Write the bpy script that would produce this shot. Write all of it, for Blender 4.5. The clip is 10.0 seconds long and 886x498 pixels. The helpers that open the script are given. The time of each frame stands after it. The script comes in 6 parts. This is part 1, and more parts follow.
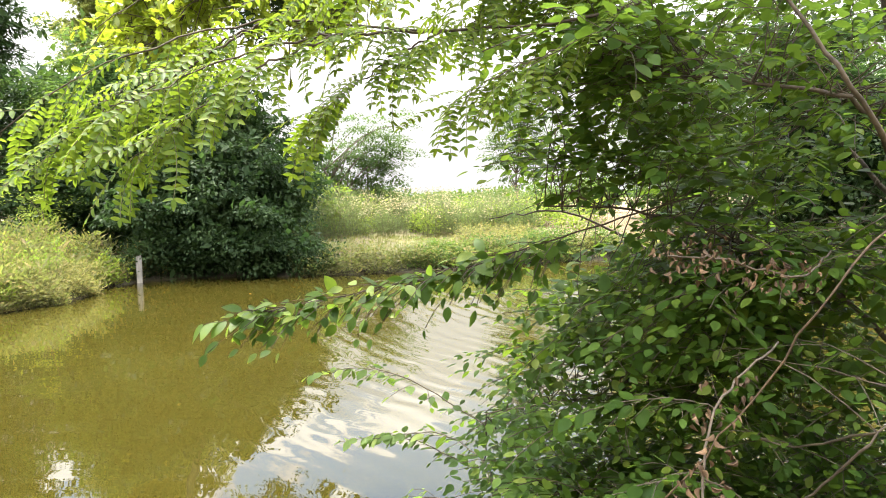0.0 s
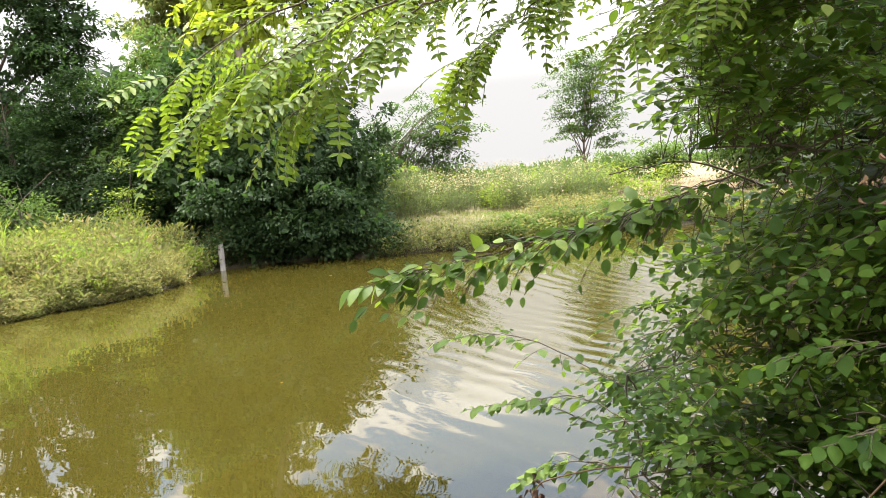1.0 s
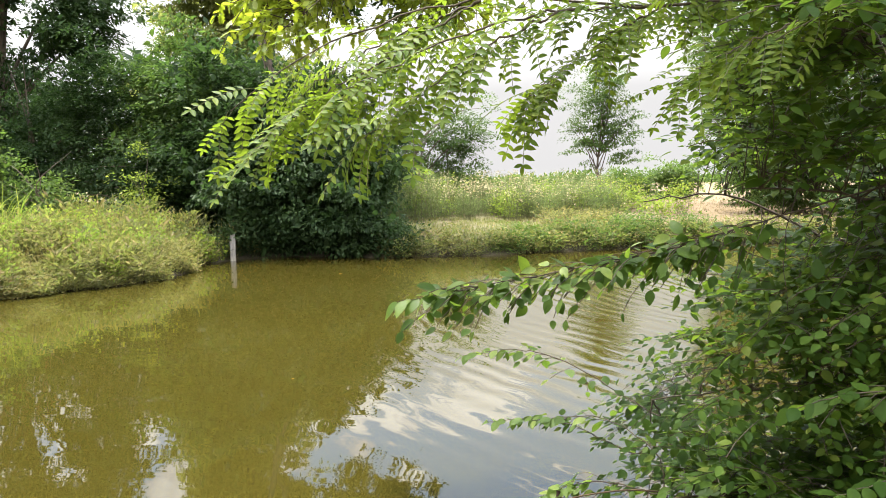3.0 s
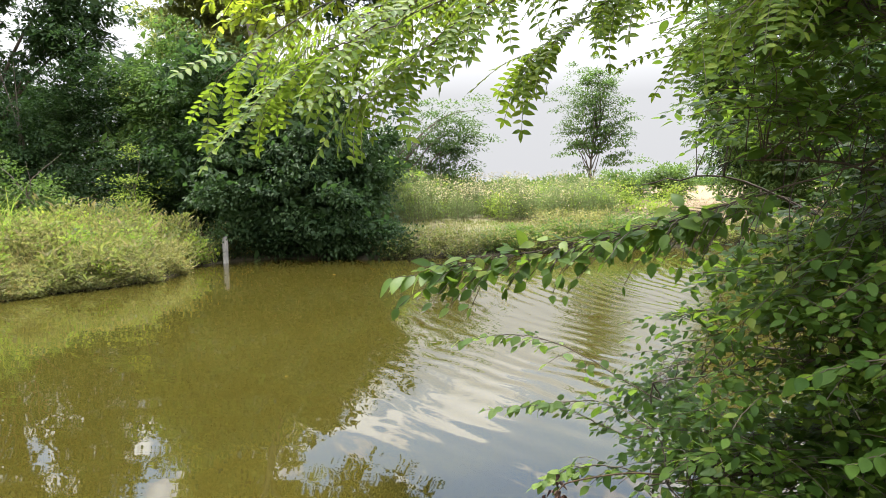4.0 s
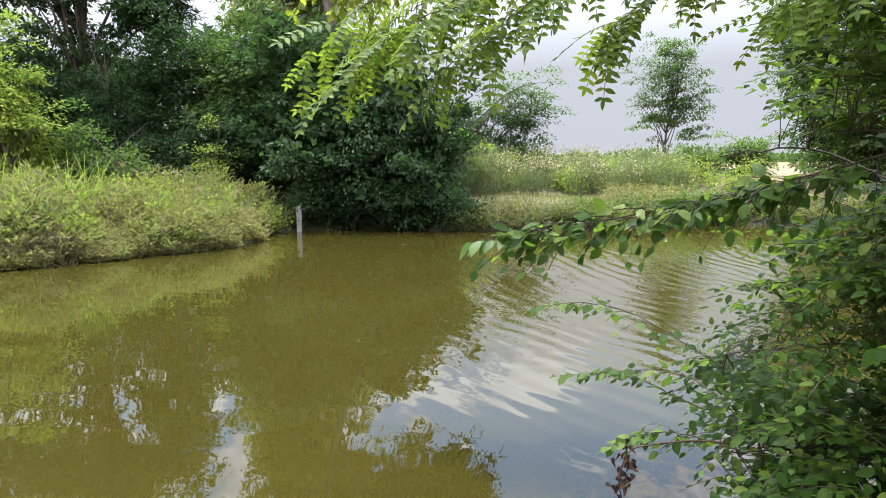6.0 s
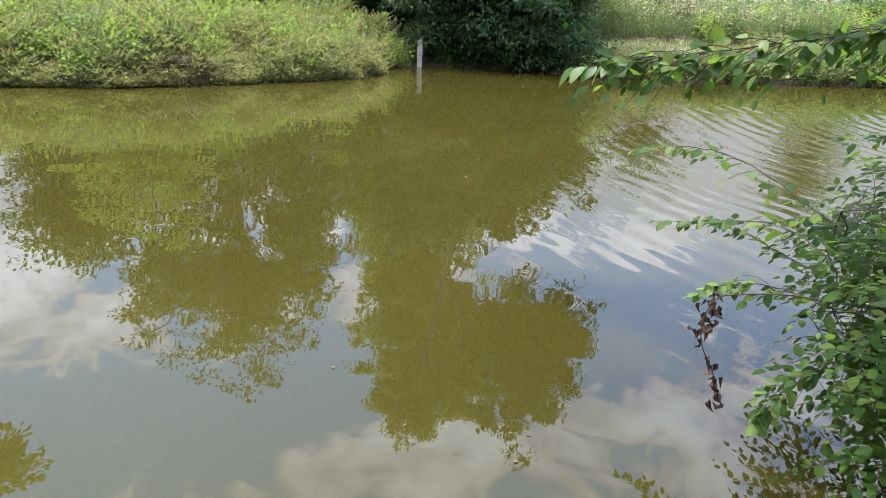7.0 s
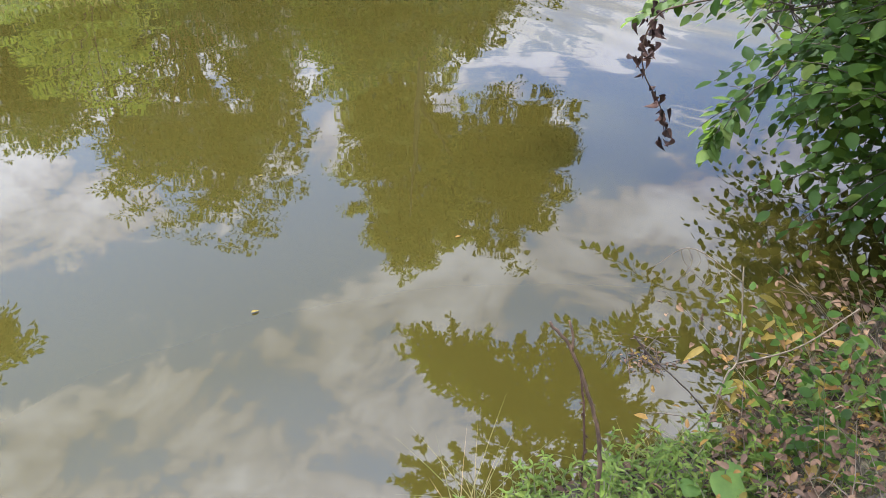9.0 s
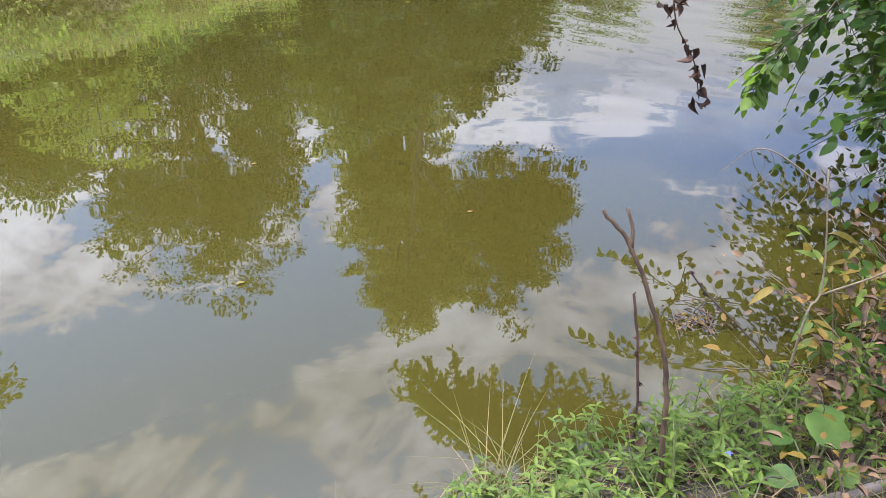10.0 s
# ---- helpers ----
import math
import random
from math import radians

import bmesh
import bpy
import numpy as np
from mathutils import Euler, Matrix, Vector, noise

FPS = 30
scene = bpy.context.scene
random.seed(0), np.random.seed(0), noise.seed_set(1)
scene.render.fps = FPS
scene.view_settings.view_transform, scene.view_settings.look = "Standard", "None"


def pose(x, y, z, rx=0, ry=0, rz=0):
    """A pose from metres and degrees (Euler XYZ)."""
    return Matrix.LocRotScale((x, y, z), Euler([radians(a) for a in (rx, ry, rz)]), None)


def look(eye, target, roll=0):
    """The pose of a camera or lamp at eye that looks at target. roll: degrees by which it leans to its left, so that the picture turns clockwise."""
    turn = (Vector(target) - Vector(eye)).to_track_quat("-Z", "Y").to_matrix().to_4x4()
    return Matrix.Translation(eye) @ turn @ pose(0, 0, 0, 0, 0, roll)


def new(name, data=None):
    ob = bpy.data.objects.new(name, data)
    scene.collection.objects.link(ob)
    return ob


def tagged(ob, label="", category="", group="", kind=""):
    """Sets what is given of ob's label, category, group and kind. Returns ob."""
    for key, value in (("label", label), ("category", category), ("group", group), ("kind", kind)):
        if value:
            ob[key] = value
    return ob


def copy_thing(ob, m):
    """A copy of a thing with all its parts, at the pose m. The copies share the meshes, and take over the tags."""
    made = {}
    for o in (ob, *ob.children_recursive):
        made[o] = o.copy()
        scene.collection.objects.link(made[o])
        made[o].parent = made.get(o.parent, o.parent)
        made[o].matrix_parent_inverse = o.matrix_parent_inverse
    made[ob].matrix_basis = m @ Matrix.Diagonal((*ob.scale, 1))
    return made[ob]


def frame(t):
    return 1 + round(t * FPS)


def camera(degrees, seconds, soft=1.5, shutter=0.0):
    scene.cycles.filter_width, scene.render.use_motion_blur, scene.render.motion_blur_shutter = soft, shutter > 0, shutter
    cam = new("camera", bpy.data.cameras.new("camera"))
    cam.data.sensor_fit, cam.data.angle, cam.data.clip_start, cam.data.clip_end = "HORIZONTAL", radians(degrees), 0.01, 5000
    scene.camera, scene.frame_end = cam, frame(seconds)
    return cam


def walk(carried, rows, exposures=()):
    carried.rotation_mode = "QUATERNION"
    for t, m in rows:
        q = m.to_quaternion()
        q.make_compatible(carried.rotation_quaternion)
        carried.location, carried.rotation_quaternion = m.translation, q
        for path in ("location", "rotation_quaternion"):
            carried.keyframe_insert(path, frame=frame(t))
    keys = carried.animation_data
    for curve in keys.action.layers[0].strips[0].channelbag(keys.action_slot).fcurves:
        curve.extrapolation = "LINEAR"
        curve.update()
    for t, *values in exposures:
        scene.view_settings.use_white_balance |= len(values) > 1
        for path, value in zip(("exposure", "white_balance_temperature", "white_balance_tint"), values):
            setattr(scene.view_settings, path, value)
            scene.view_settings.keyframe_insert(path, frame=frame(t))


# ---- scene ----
cam = camera(63.79, 10.0, soft=0.9)
PATH = [
    (0.0, 0.0003, -0.0008, 1.5943, 85.75, 1.44, 0.59),
    (0.1, -0.019, 0.0163, 1.5805, 85.64, 1.66, 3.19),
    (0.2, -0.039, 0.0321, 1.5678, 85.34, 1.82, 4.26),
    (0.3, -0.0607, 0.0454, 1.5569, 84.86, 2.0, 4.82),
    (0.4, -0.0846, 0.0549, 1.549, 84.32, 2.18, 4.49),
    (0.5, -0.1117, 0.0593, 1.545, 83.79, 2.45, 3.9),
    (0.6, -0.1419, 0.0605, 1.5436, 83.62, 2.86, 3.56),
    (0.7, -0.1721, 0.0613, 1.5427, 84.02, 3.23, 2.42),
    (0.8, -0.1985, 0.0616, 1.5423, 84.51, 3.66, 1.8),
    (0.9, -0.2172, 0.0618, 1.5421, 84.4, 4.29, 3.61),
    (1.0, -0.2243, 0.0618, 1.5421, 84.22, 4.82, 5.45),
    (1.1, -0.2239, 0.0603, 1.5454, 84.4, 5.14, 6.72),
    (1.2, -0.223, 0.0559, 1.5542, 84.37, 5.28, 7.62),
    (1.3, -0.2218, 0.0486, 1.5666, 83.84, 5.3, 8.34),
    (1.4, -0.2209, 0.0387, 1.5807, 83.38, 5.14, 8.14),
    (1.5, -0.2205, 0.0263, 1.5947, 82.61, 4.81, 6.93),
    (1.6, -0.2206, 0.0117, 1.607, 82.68, 4.41, 6.47),
    (1.7, -0.2209, -0.0036, 1.617, 83.14, 3.76, 5.91),
    (1.8, -0.2219, -0.0179, 1.6246, 83.34, 2.93, 5.51),
    (1.9, -0.2239, -0.0295, 1.6293, 83.48, 2.05, 5.82),
    (2.0, -0.2271, -0.0368, 1.6309, 84.7, 0.92, 4.29),
    (2.1, -0.2345, -0.0405, 1.6299, 86.52, -0.16, 2.94),
    (2.2, -0.2474, -0.0428, 1.627, 87.15, -1.1, 2.15),
    (2.3, -0.2636, -0.0439, 1.6229, 87.52, -1.86, 2.08),
    (2.4, -0.2808, -0.0443, 1.6177, 88.61, -2.41, 1.57),
    (2.5, -0.297, -0.0444, 1.6121, 88.81, -2.69, 1.57),
    (2.6, -0.3103, -0.0412, 1.6064, 89.59, -2.38, 2.21),
    (2.7, -0.3204, -0.0334, 1.6011, 88.72, -1.5, 2.68),
    (2.8, -0.3275, -0.0234, 1.5966, 88.5, -0.46, 2.91),
    (2.9, -0.3317, -0.0136, 1.5936, 86.53, 0.47, 4.09),
    (3.0, -0.3331, -0.0066, 1.5925, 84.53, 0.96, 6.18),
    (3.1, -0.3232, -0.0038, 1.5926, 84.3, 0.58, 6.51),
    (3.2, -0.3134, -0.0028, 1.5927, 85.5, 0.17, 5.75),
    (4.3, -0.3534, 0.0444, 1.4872, 83.9, 1.6, 5.91),
    (4.4, -0.3516, 0.0465, 1.4865, 83.37, 1.66, 6.29),
    (4.5, -0.3498, 0.0472, 1.4861, 82.92, 1.52, 7.19),
    (4.6, -0.3514, 0.047, 1.4845, 82.99, 1.25, 7.37),
    (4.7, -0.3554, 0.0455, 1.4818, 83.08, 1.06, 8.04),
    (4.8, -0.36, 0.0413, 1.479, 83.01, 0.94, 8.89),
    (4.9, -0.364, 0.0333, 1.4767, 82.99, 0.81, 9.34),
    (5.0, -0.3656, 0.02, 1.4758, 82.82, 0.74, 9.67),
    (5.1, -0.3645, -0.0155, 1.4894, 82.57, 0.75, 10.08),
    (5.2, -0.3633, -0.0428, 1.503, 82.43, 0.76, 10.36),
    (6.3, -0.3692, -0.0375, 1.4793, 82.9, 0.21, 11.95),
    (6.4, -0.3647, -0.03, 1.4728, 81.7, 0.28, 12.68),
    (6.5, -0.3539, -0.0232, 1.4686, 80.92, -0.02, 13.29),
    (6.6, -0.3406, -0.0283, 1.4677, 79.22, -0.86, 14.79),
    (6.7, -0.3272, -0.0376, 1.4677, 76.42, -1.62, 17.76),
    (6.8, -0.3155, -0.0427, 1.4668, 73.55, -1.97, 20.44),
    (6.9, -0.3068, -0.0397, 1.455, 71.73, -2.0, 21.25),
    (7.0, -0.2998, -0.0311, 1.4346, 70.39, -1.88, 21.18),
    (7.1, -0.2928, -0.0175, 1.4192, 69.74, -1.88, 19.63),
    (7.2, -0.2857, -0.001, 1.4097, 69.93, -1.85, 16.85),
    (7.3, -0.279, 0.0163, 1.404, 69.95, -1.48, 14.58),
    (7.4, -0.273, 0.0322, 1.3998, 69.27, -0.5, 14.4),
    (7.5, -0.2682, 0.0442, 1.3948, 68.19, 0.65, 16.1),
    (7.6, -0.2647, 0.0511, 1.3874, 67.27, 1.03, 16.99),
    (7.7, -0.262, 0.0544, 1.3782, 65.95, 1.3, 17.73),
    (8.0, -0.2515, 0.0599, 1.3523, 63.98, 0.83, 16.7),
    (8.1, -0.2449, 0.066, 1.3478, 62.88, 1.02, 15.6),
    (8.2, -0.2364, 0.0749, 1.344, 61.25, 2.13, 14.76),
    (8.3, -0.2261, 0.0859, 1.3387, 60.98, 3.77, 14.4),
    (8.4, -0.2143, 0.0983, 1.3294, 60.29, 5.82, 15.28),
    (8.5, -0.2011, 0.1112, 1.3139, 59.88, 7.03, 16.08),
    (8.6, -0.187, 0.1241, 1.2904, 60.31, 7.75, 17.32),
    (8.7, -0.1732, 0.137, 1.2602, 60.79, 7.91, 18.08),
    (8.8, -0.1615, 0.1499, 1.2253, 59.97, 7.76, 18.64),
    (8.9, -0.1533, 0.1628, 1.1877, 58.89, 6.56, 17.71),
    (9.0, -0.1502, 0.1759, 1.1493, 56.88, 5.43, 16.94),
    (9.1, -0.1543, 0.189, 1.1118, 57.44, 4.0, 15.71),
    (9.2, -0.1649, 0.2012, 1.0754, 58.49, 3.92, 16.59),
    (9.3, -0.1793, 0.2113, 1.0402, 60.17, 3.76, 17.28),
    (9.4, -0.1948, 0.2182, 1.006, 63.29, 3.5, 17.51),
    (9.5, -0.2087, 0.2208, 0.9729, 62.92, 3.42, 17.67),
    (9.6, -0.2189, 0.2204, 0.9407, 61.16, 3.48, 17.56),
    (10.0, -0.2337, 0.2136, 0.8179, 62.33, 5.06, 16.83),
]
EXPOSURES = ((0.0, 1.88, 6800, 9), (0.5, 1.74, 6800, 9), (2.0, 1.56, 6750, 9), (3.0, 1.5, 6700, 9), (4.5, 1.32, 6350, 9), (5.0, 1.27, 6300, 9), (6.5, 1.14, 5850, 11), (7.5, 1.34, 5640, 15), (10.0, 1.34, 5620, 18))
walk(cam, [(t, pose(x, y, z, rx, ry, rz)) for t, x, y, z, rx, ry, rz in PATH], EXPOSURES)

# ---- world, sun, exposure ----
SUN_EL, SUN_AZ = 63.0, -52.0          # azimuth from +y towards +x
world = bpy.data.worlds.new("sky")
scene.world = world
world.use_nodes = True
wn, wl = world.node_tree.nodes, world.node_tree.links
wn.clear()
wout = wn.new("ShaderNodeOutputWorld")
wbg = wn.new("ShaderNodeBackground")
wsky = wn.new("ShaderNodeTexSky")
wsky.sky_type = "NISHITA"
wsky.sun_disc = False
wsky.sun_elevation = radians(SUN_EL)
wsky.sun_rotation = radians(SUN_AZ)
wsky.dust_density = 0.6
wsky.ozone_density = 2.0
wtc = wn.new("ShaderNodeTexCoord")
wsep = wn.new("ShaderNodeSeparateXYZ")
wl.new(wtc.outputs["Generated"], wsep.inputs[0])
wadd = wn.new("ShaderNodeMath"); wadd.operation = "ADD"; wadd.inputs[1].default_value = 0.16
wl.new(wsep.outputs["Z"], wadd.inputs[0])
wdx = wn.new("ShaderNodeMath"); wdx.operation = "DIVIDE"
wdy = wn.new("ShaderNodeMath"); wdy.operation = "DIVIDE"
wl.new(wsep.outputs["X"], wdx.inputs[0]); wl.new(wadd.outputs[0], wdx.inputs[1])
wl.new(wsep.outputs["Y"], wdy.inputs[0]); wl.new(wadd.outputs[0], wdy.inputs[1])
wcom = wn.new("ShaderNodeCombineXYZ")
wl.new(wdx.outputs[0], wcom.inputs[0]); wl.new(wdy.outputs[0], wcom.inputs[1])
wcom.inputs[2].default_value = 3.3
wno = wn.new("ShaderNodeTexNoise")
wno.inputs["Scale"].default_value = 4.0
wno.inputs["Detail"].default_value = 9
wno.inputs["Roughness"].default_value = 0.66
wno.inputs["Distortion"].default_value = 0.35
wl.new(wcom.outputs[0], wno.inputs["Vector"])
# a clear lane runs between two banks of cloud
wlane = wn.new("ShaderNodeMath"); wlane.operation = "SUBTRACT"
wl.new(wdx.outputs[0], wlane.inputs[0]); wl.new(wdy.outputs[0], wlane.inputs[1])
wlan2 = wn.new("ShaderNodeMath"); wlan2.operation = "ADD"; wlan2.inputs[1].default_value = 1.80
wl.new(wlane.outputs[0], wlan2.inputs[0])
wlan3 = wn.new("ShaderNodeMath"); wlan3.operation = "ABSOLUTE"
wl.new(wlan2.outputs[0], wlan3.inputs[0])
wlan4 = wn.new("ShaderNodeMapRange")
wlan4.inputs["From Min"].default_value = 0.05
wlan4.inputs["From Max"].default_value = 0.36
wlan4.inputs["To Min"].default_value = -0.13
wlan4.inputs["To Max"].default_value = 0.035
wl.new(wlan3.outputs[0], wlan4.inputs["Value"])
wcover = wn.new("ShaderNodeMath"); wcover.operation = "ADD"
wl.new(wno.outputs["Fac"], wcover.inputs[0]); wl.new(wlan4.outputs[0], wcover.inputs[1])
wramp = wn.new("ShaderNodeValToRGB")
wramp.color_ramp.elements[0].position = 0.482
wramp.color_ramp.elements[0].color = (0, 0, 0, 1)
wramp.color_ramp.elements[1].position = 0.525
wramp.color_ramp.elements[1].color = (1, 1, 1, 1)
wl.new(wcover.outputs[0], wramp.inputs[0])
wcl = wn.new("ShaderNodeValToRGB")
wcl.color_ramp.elements[0].position = 0.44
wcl.color_ramp.elements[0].color = (0.56, 0.54, 0.66, 1)
wcl.color_ramp.elements[1].position = 0.62
wcl.color_ramp.elements[1].color = (1.18, 1.18, 1.22, 1)
wl.new(wno.outputs["Fac"], wcl.inputs[0])
wcm = wn.new("ShaderNodeVectorMath"); wcm.operation = "SCALE"; wcm.inputs["Scale"].default_value = 20.0
wl.new(wcl.outputs[0], wcm.inputs[0])
wmix = wn.new("ShaderNodeMix"); wmix.data_type = "RGBA"
# haze closes the cloud cover towards the horizon
whz = wn.new("ShaderNodeMapRange")
whz.inputs["From Min"].default_value = 0.36
whz.inputs["From Max"].default_value = 0.2
wl.new(wsep.outputs["Z"], whz.inputs["Value"])
wcv = wn.new("ShaderNodeMath"); wcv.operation = "MAXIMUM"
wl.new(wramp.outputs[0], wcv.inputs[0])
wl.new(whz.outputs[0], wcv.inputs[1])
wl.new(wcv.outputs[0], wmix.inputs[0])
wev = wn.new("ShaderNodeMath"); wev.operation = "MULTIPLY_ADD"; wev.inputs[1].default_value = 0.35
wl.new(whz.outputs[0], wev.inputs[0]); wl.new(wno.outputs["Fac"], wev.inputs[2])
wl.new(wev.outputs[0], wcl.inputs[0])
wss = wn.new("ShaderNodeVectorMath"); wss.operation = "SCALE"; wss.inputs["Scale"].default_value = 2.6
wl.new(wsky.outputs[0], wss.inputs[0])
wveil = wn.new("ShaderNodeMix"); wveil.data_type = "RGBA"     # thin high haze greys the blue
wveil.inputs[0].default_value = 0.65
wveil.inputs[7].default_value = (8.0, 11.0, 16.8, 1)
wl.new(wss.outputs[0], wveil.inputs[6])
wl.new(wveil.outputs[2], wmix.inputs[6])
wl.new(wcm.outputs[0], wmix.inputs[7])
# an overcast sky brightens from the horizon to the zenith
wgr = wn.new("ShaderNodeValToRGB")
for _ in range(5):
    wgr.color_ramp.elements.new(0.5)
for e, (p, v) in zip(wgr.color_ramp.elements, ((0.0, 0.082), (0.12, 0.086), (0.25, 0.18), (0.33, 0.42), (0.40, 0.50), (0.62, 0.78), (1.0, 2.9))):
    e.position, e.color = p, (v / 3, v / 3, v / 3, 1)
wl.new(wsep.outputs["Z"], wgr.inputs[0])
wg3 = wn.new("ShaderNodeMath"); wg3.operation = "MULTIPLY"; wg3.inputs[1].default_value = 3.0
wl.new(wgr.outputs[0], wg3.inputs[0])
wgm = wn.new("ShaderNodeVectorMath"); wgm.operation = "SCALE"
wl.new(wmix.outputs[2], wgm.inputs[0])
wl.new(wg3.outputs[0], wgm.inputs["Scale"])
wl.new(wgm.outputs[0], wbg.inputs[0])
wbg.inputs[1].default_value = 0.15
wl.new(wbg.outputs[0], wout.inputs[0])

sun_data = bpy.data.lights.new("sun", "SUN")
sun_data.energy = 4.2
sun_data.angle = radians(3)
sun_data.color = (1.0, 0.96, 0.88)
sun = new("sun", sun_data)
sd = Vector((math.sin(radians(SUN_AZ)) * math.cos(radians(SUN_EL)), math.cos(radians(SUN_AZ)) * math.cos(radians(SUN_EL)), math.sin(radians(SUN_EL))))
sun.matrix_basis = look(tuple(sd * 40), (0, 0, 0))


# ---- materials ----
def node_mat(name):
    m = bpy.data.materials.new(name)
    m.use_nodes = True
    nt = m.node_tree
    nt.nodes.clear()
    out = nt.nodes.new("ShaderNodeOutputMaterial")
    return m, nt, out


def rand_fac(nt):
    """A random number for each island of each object."""
    oi = nt.nodes.new("ShaderNodeObjectInfo")
    ge = nt.nodes.new("ShaderNodeNewGeometry")
    ad = nt.nodes.new("ShaderNodeMath"); ad.operation = "ADD"
    fr = nt.nodes.new("ShaderNodeMath"); fr.operation = "FRACT"
    nt.links.new(oi.outputs["Random"], ad.inputs[0])
    nt.links.new(ge.outputs["Random Per Island"], ad.inputs[1])
    nt.links.new(ad.outputs[0], fr.inputs[0])
    return fr.outputs[0]


def ramp(nt, src, stops):
    r = nt.nodes.new("ShaderNodeValToRGB")
    while len(r.color_ramp.elements) < len(stops):
        r.color_ramp.elements.new(0.5)
    for e, (p, c) in zip(r.color_ramp.elements, stops):
        e.position, e.color = p, (*c, 1)
    nt.links.new(src, r.inputs[0])
    return r.outputs[0]


def noise_tex(nt, scale, detail=4, rough=0.55, vec=None):
    n = nt.nodes.new("ShaderNodeTexNoise")
    n.inputs["Scale"].default_value = scale
    n.inputs["Detail"].default_value = detail
    n.inputs["Roughness"].default_value = rough
    if vec is None:
        tc = nt.nodes.new("ShaderNodeTexCoord")
        vec = tc.outputs["Object"]
    nt.links.new(vec, n.inputs["Vector"])
    return n.outputs["Fac"]


def mixc(nt, fac, a, b, mode="MIX"):
    m = nt.nodes.new("ShaderNodeMix"); m.data_type = "RGBA"; m.blend_type = mode
    for sock, v in ((0, fac), (6, a), (7, b)):
        if isinstance(v, (int, float)):
            m.inputs[sock].default_value = v
        elif isinstance(v, tuple):
            m.inputs[sock].default_value = (*v, 1)
        else:
            nt.links.new(v, m.inputs[sock])
    return m.outputs[2]


def leaf_mat(name, stops, glow=(0.25, 0.42, 0.04), trans=0.35, rough=0.55, patch=0.6, gloss=0.4):
    """Leaf: coloured leaf by leaf, mottled over half a metre, partly translucent."""
    m, nt, out = node_mat(name)
    col = ramp(nt, rand_fac(nt), stops)
    blot = noise_tex(nt, patch, 3)
    tone = ramp(nt, blot, [(0.28, (0.60, 0.66, 0.68)), (0.72, (1.42, 1.32, 1.12))])
    col = mixc(nt, 1.0, col, tone, "MULTIPLY")
    fine = ramp(nt, noise_tex(nt, 90, 3), [(0.3, (0.86, 0.86, 0.86)), (0.7, (1.1, 1.1, 1.1))])
    col = mixc(nt, 1.0, col, fine, "MULTIPLY")
    p = nt.nodes.new("ShaderNodeBsdfPrincipled")
    p.inputs["Roughness"].default_value = rough
    p.inputs["Specular IOR Level"].default_value = gloss
    nt.links.new(col, p.inputs["Base Color"])
    t = nt.nodes.new("ShaderNodeBsdfTranslucent")
    tcol = mixc(nt, 0.55, col, glow)
    nt.links.new(tcol, t.inputs["Color"])
    mx = nt.nodes.new("ShaderNodeMixShader")
    mx.inputs[0].default_value = trans
    nt.links.new(p.outputs[0], mx.inputs[1])
    nt.links.new(t.outputs[0], mx.inputs[2])
    nt.links.new(mx.outputs[0], out.inputs[0])
    return m


def solid_mat(name, stops, scale=12, rough=0.85, bump=0.3, stretch=None, dist=0.01, by_piece=0.0):
    m, nt, out = node_mat(name)
    tc = nt.nodes.new("ShaderNodeTexCoord")
    vec = tc.outputs["Object"]
    if stretch:
        mp = nt.nodes.new("ShaderNodeMapping")
        mp.inputs["Scale"].default_value = stretch
        nt.links.new(vec, mp.inputs[0])
        vec = mp.outputs[0]
    n = noise_tex(nt, scale, 6, 0.6, vec)
    col = ramp(nt, n, stops)
    big = ramp(nt, noise_tex(nt, scale * 0.15, 3), [(0.3, (0.75, 0.75, 0.75)), (0.7, (1.2, 1.2, 1.2))])
    col = mixc(nt, 1.0, col, big, "MULTIPLY")
    if by_piece:
        pc = ramp(nt, rand_fac(nt), [(0.0, (1 - by_piece,) * 3), (1.0, (1 + by_piece,) * 3)])
        col = mixc(nt, 1.0, col, pc, "MULTIPLY")
    p = nt.nodes.new("ShaderNodeBsdfPrincipled")
    p.inputs["Roughness"].default_value = rough
    p.inputs["Specular IOR Level"].default_value = 0.2
    nt.links.new(col, p.inputs["Base Color"])
    b = nt.nodes.new("ShaderNodeBump")
    b.inputs["Strength"].default_value = bump
    b.inputs["Distance"].default_value = dist
    nt.links.new(n, b.inputs["Height"])
    nt.links.new(b.outputs[0], p.inputs["Normal"])
    nt.links.new(p.outputs[0], out.inputs[0])
    return m


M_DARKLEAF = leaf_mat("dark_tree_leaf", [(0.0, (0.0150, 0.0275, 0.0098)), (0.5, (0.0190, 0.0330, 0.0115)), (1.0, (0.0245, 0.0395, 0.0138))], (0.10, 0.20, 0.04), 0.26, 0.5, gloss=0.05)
M_MIDLEAF = leaf_mat("mid_tree_leaf", [(0.0, (0.0259, 0.0446, 0.0114)), (0.5, (0.0445, 0.0684, 0.0166)), (1.0, (0.0704, 0.0922, 0.0234))], (0.2, 0.35, 0.05), 0.3, gloss=0.05)
# mid_tree_leaf colours scaled down: the shade sits in the leaf colour itself
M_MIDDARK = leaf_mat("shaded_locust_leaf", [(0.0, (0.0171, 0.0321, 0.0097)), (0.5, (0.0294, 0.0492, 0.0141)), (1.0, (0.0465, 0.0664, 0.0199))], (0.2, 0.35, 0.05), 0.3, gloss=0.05)
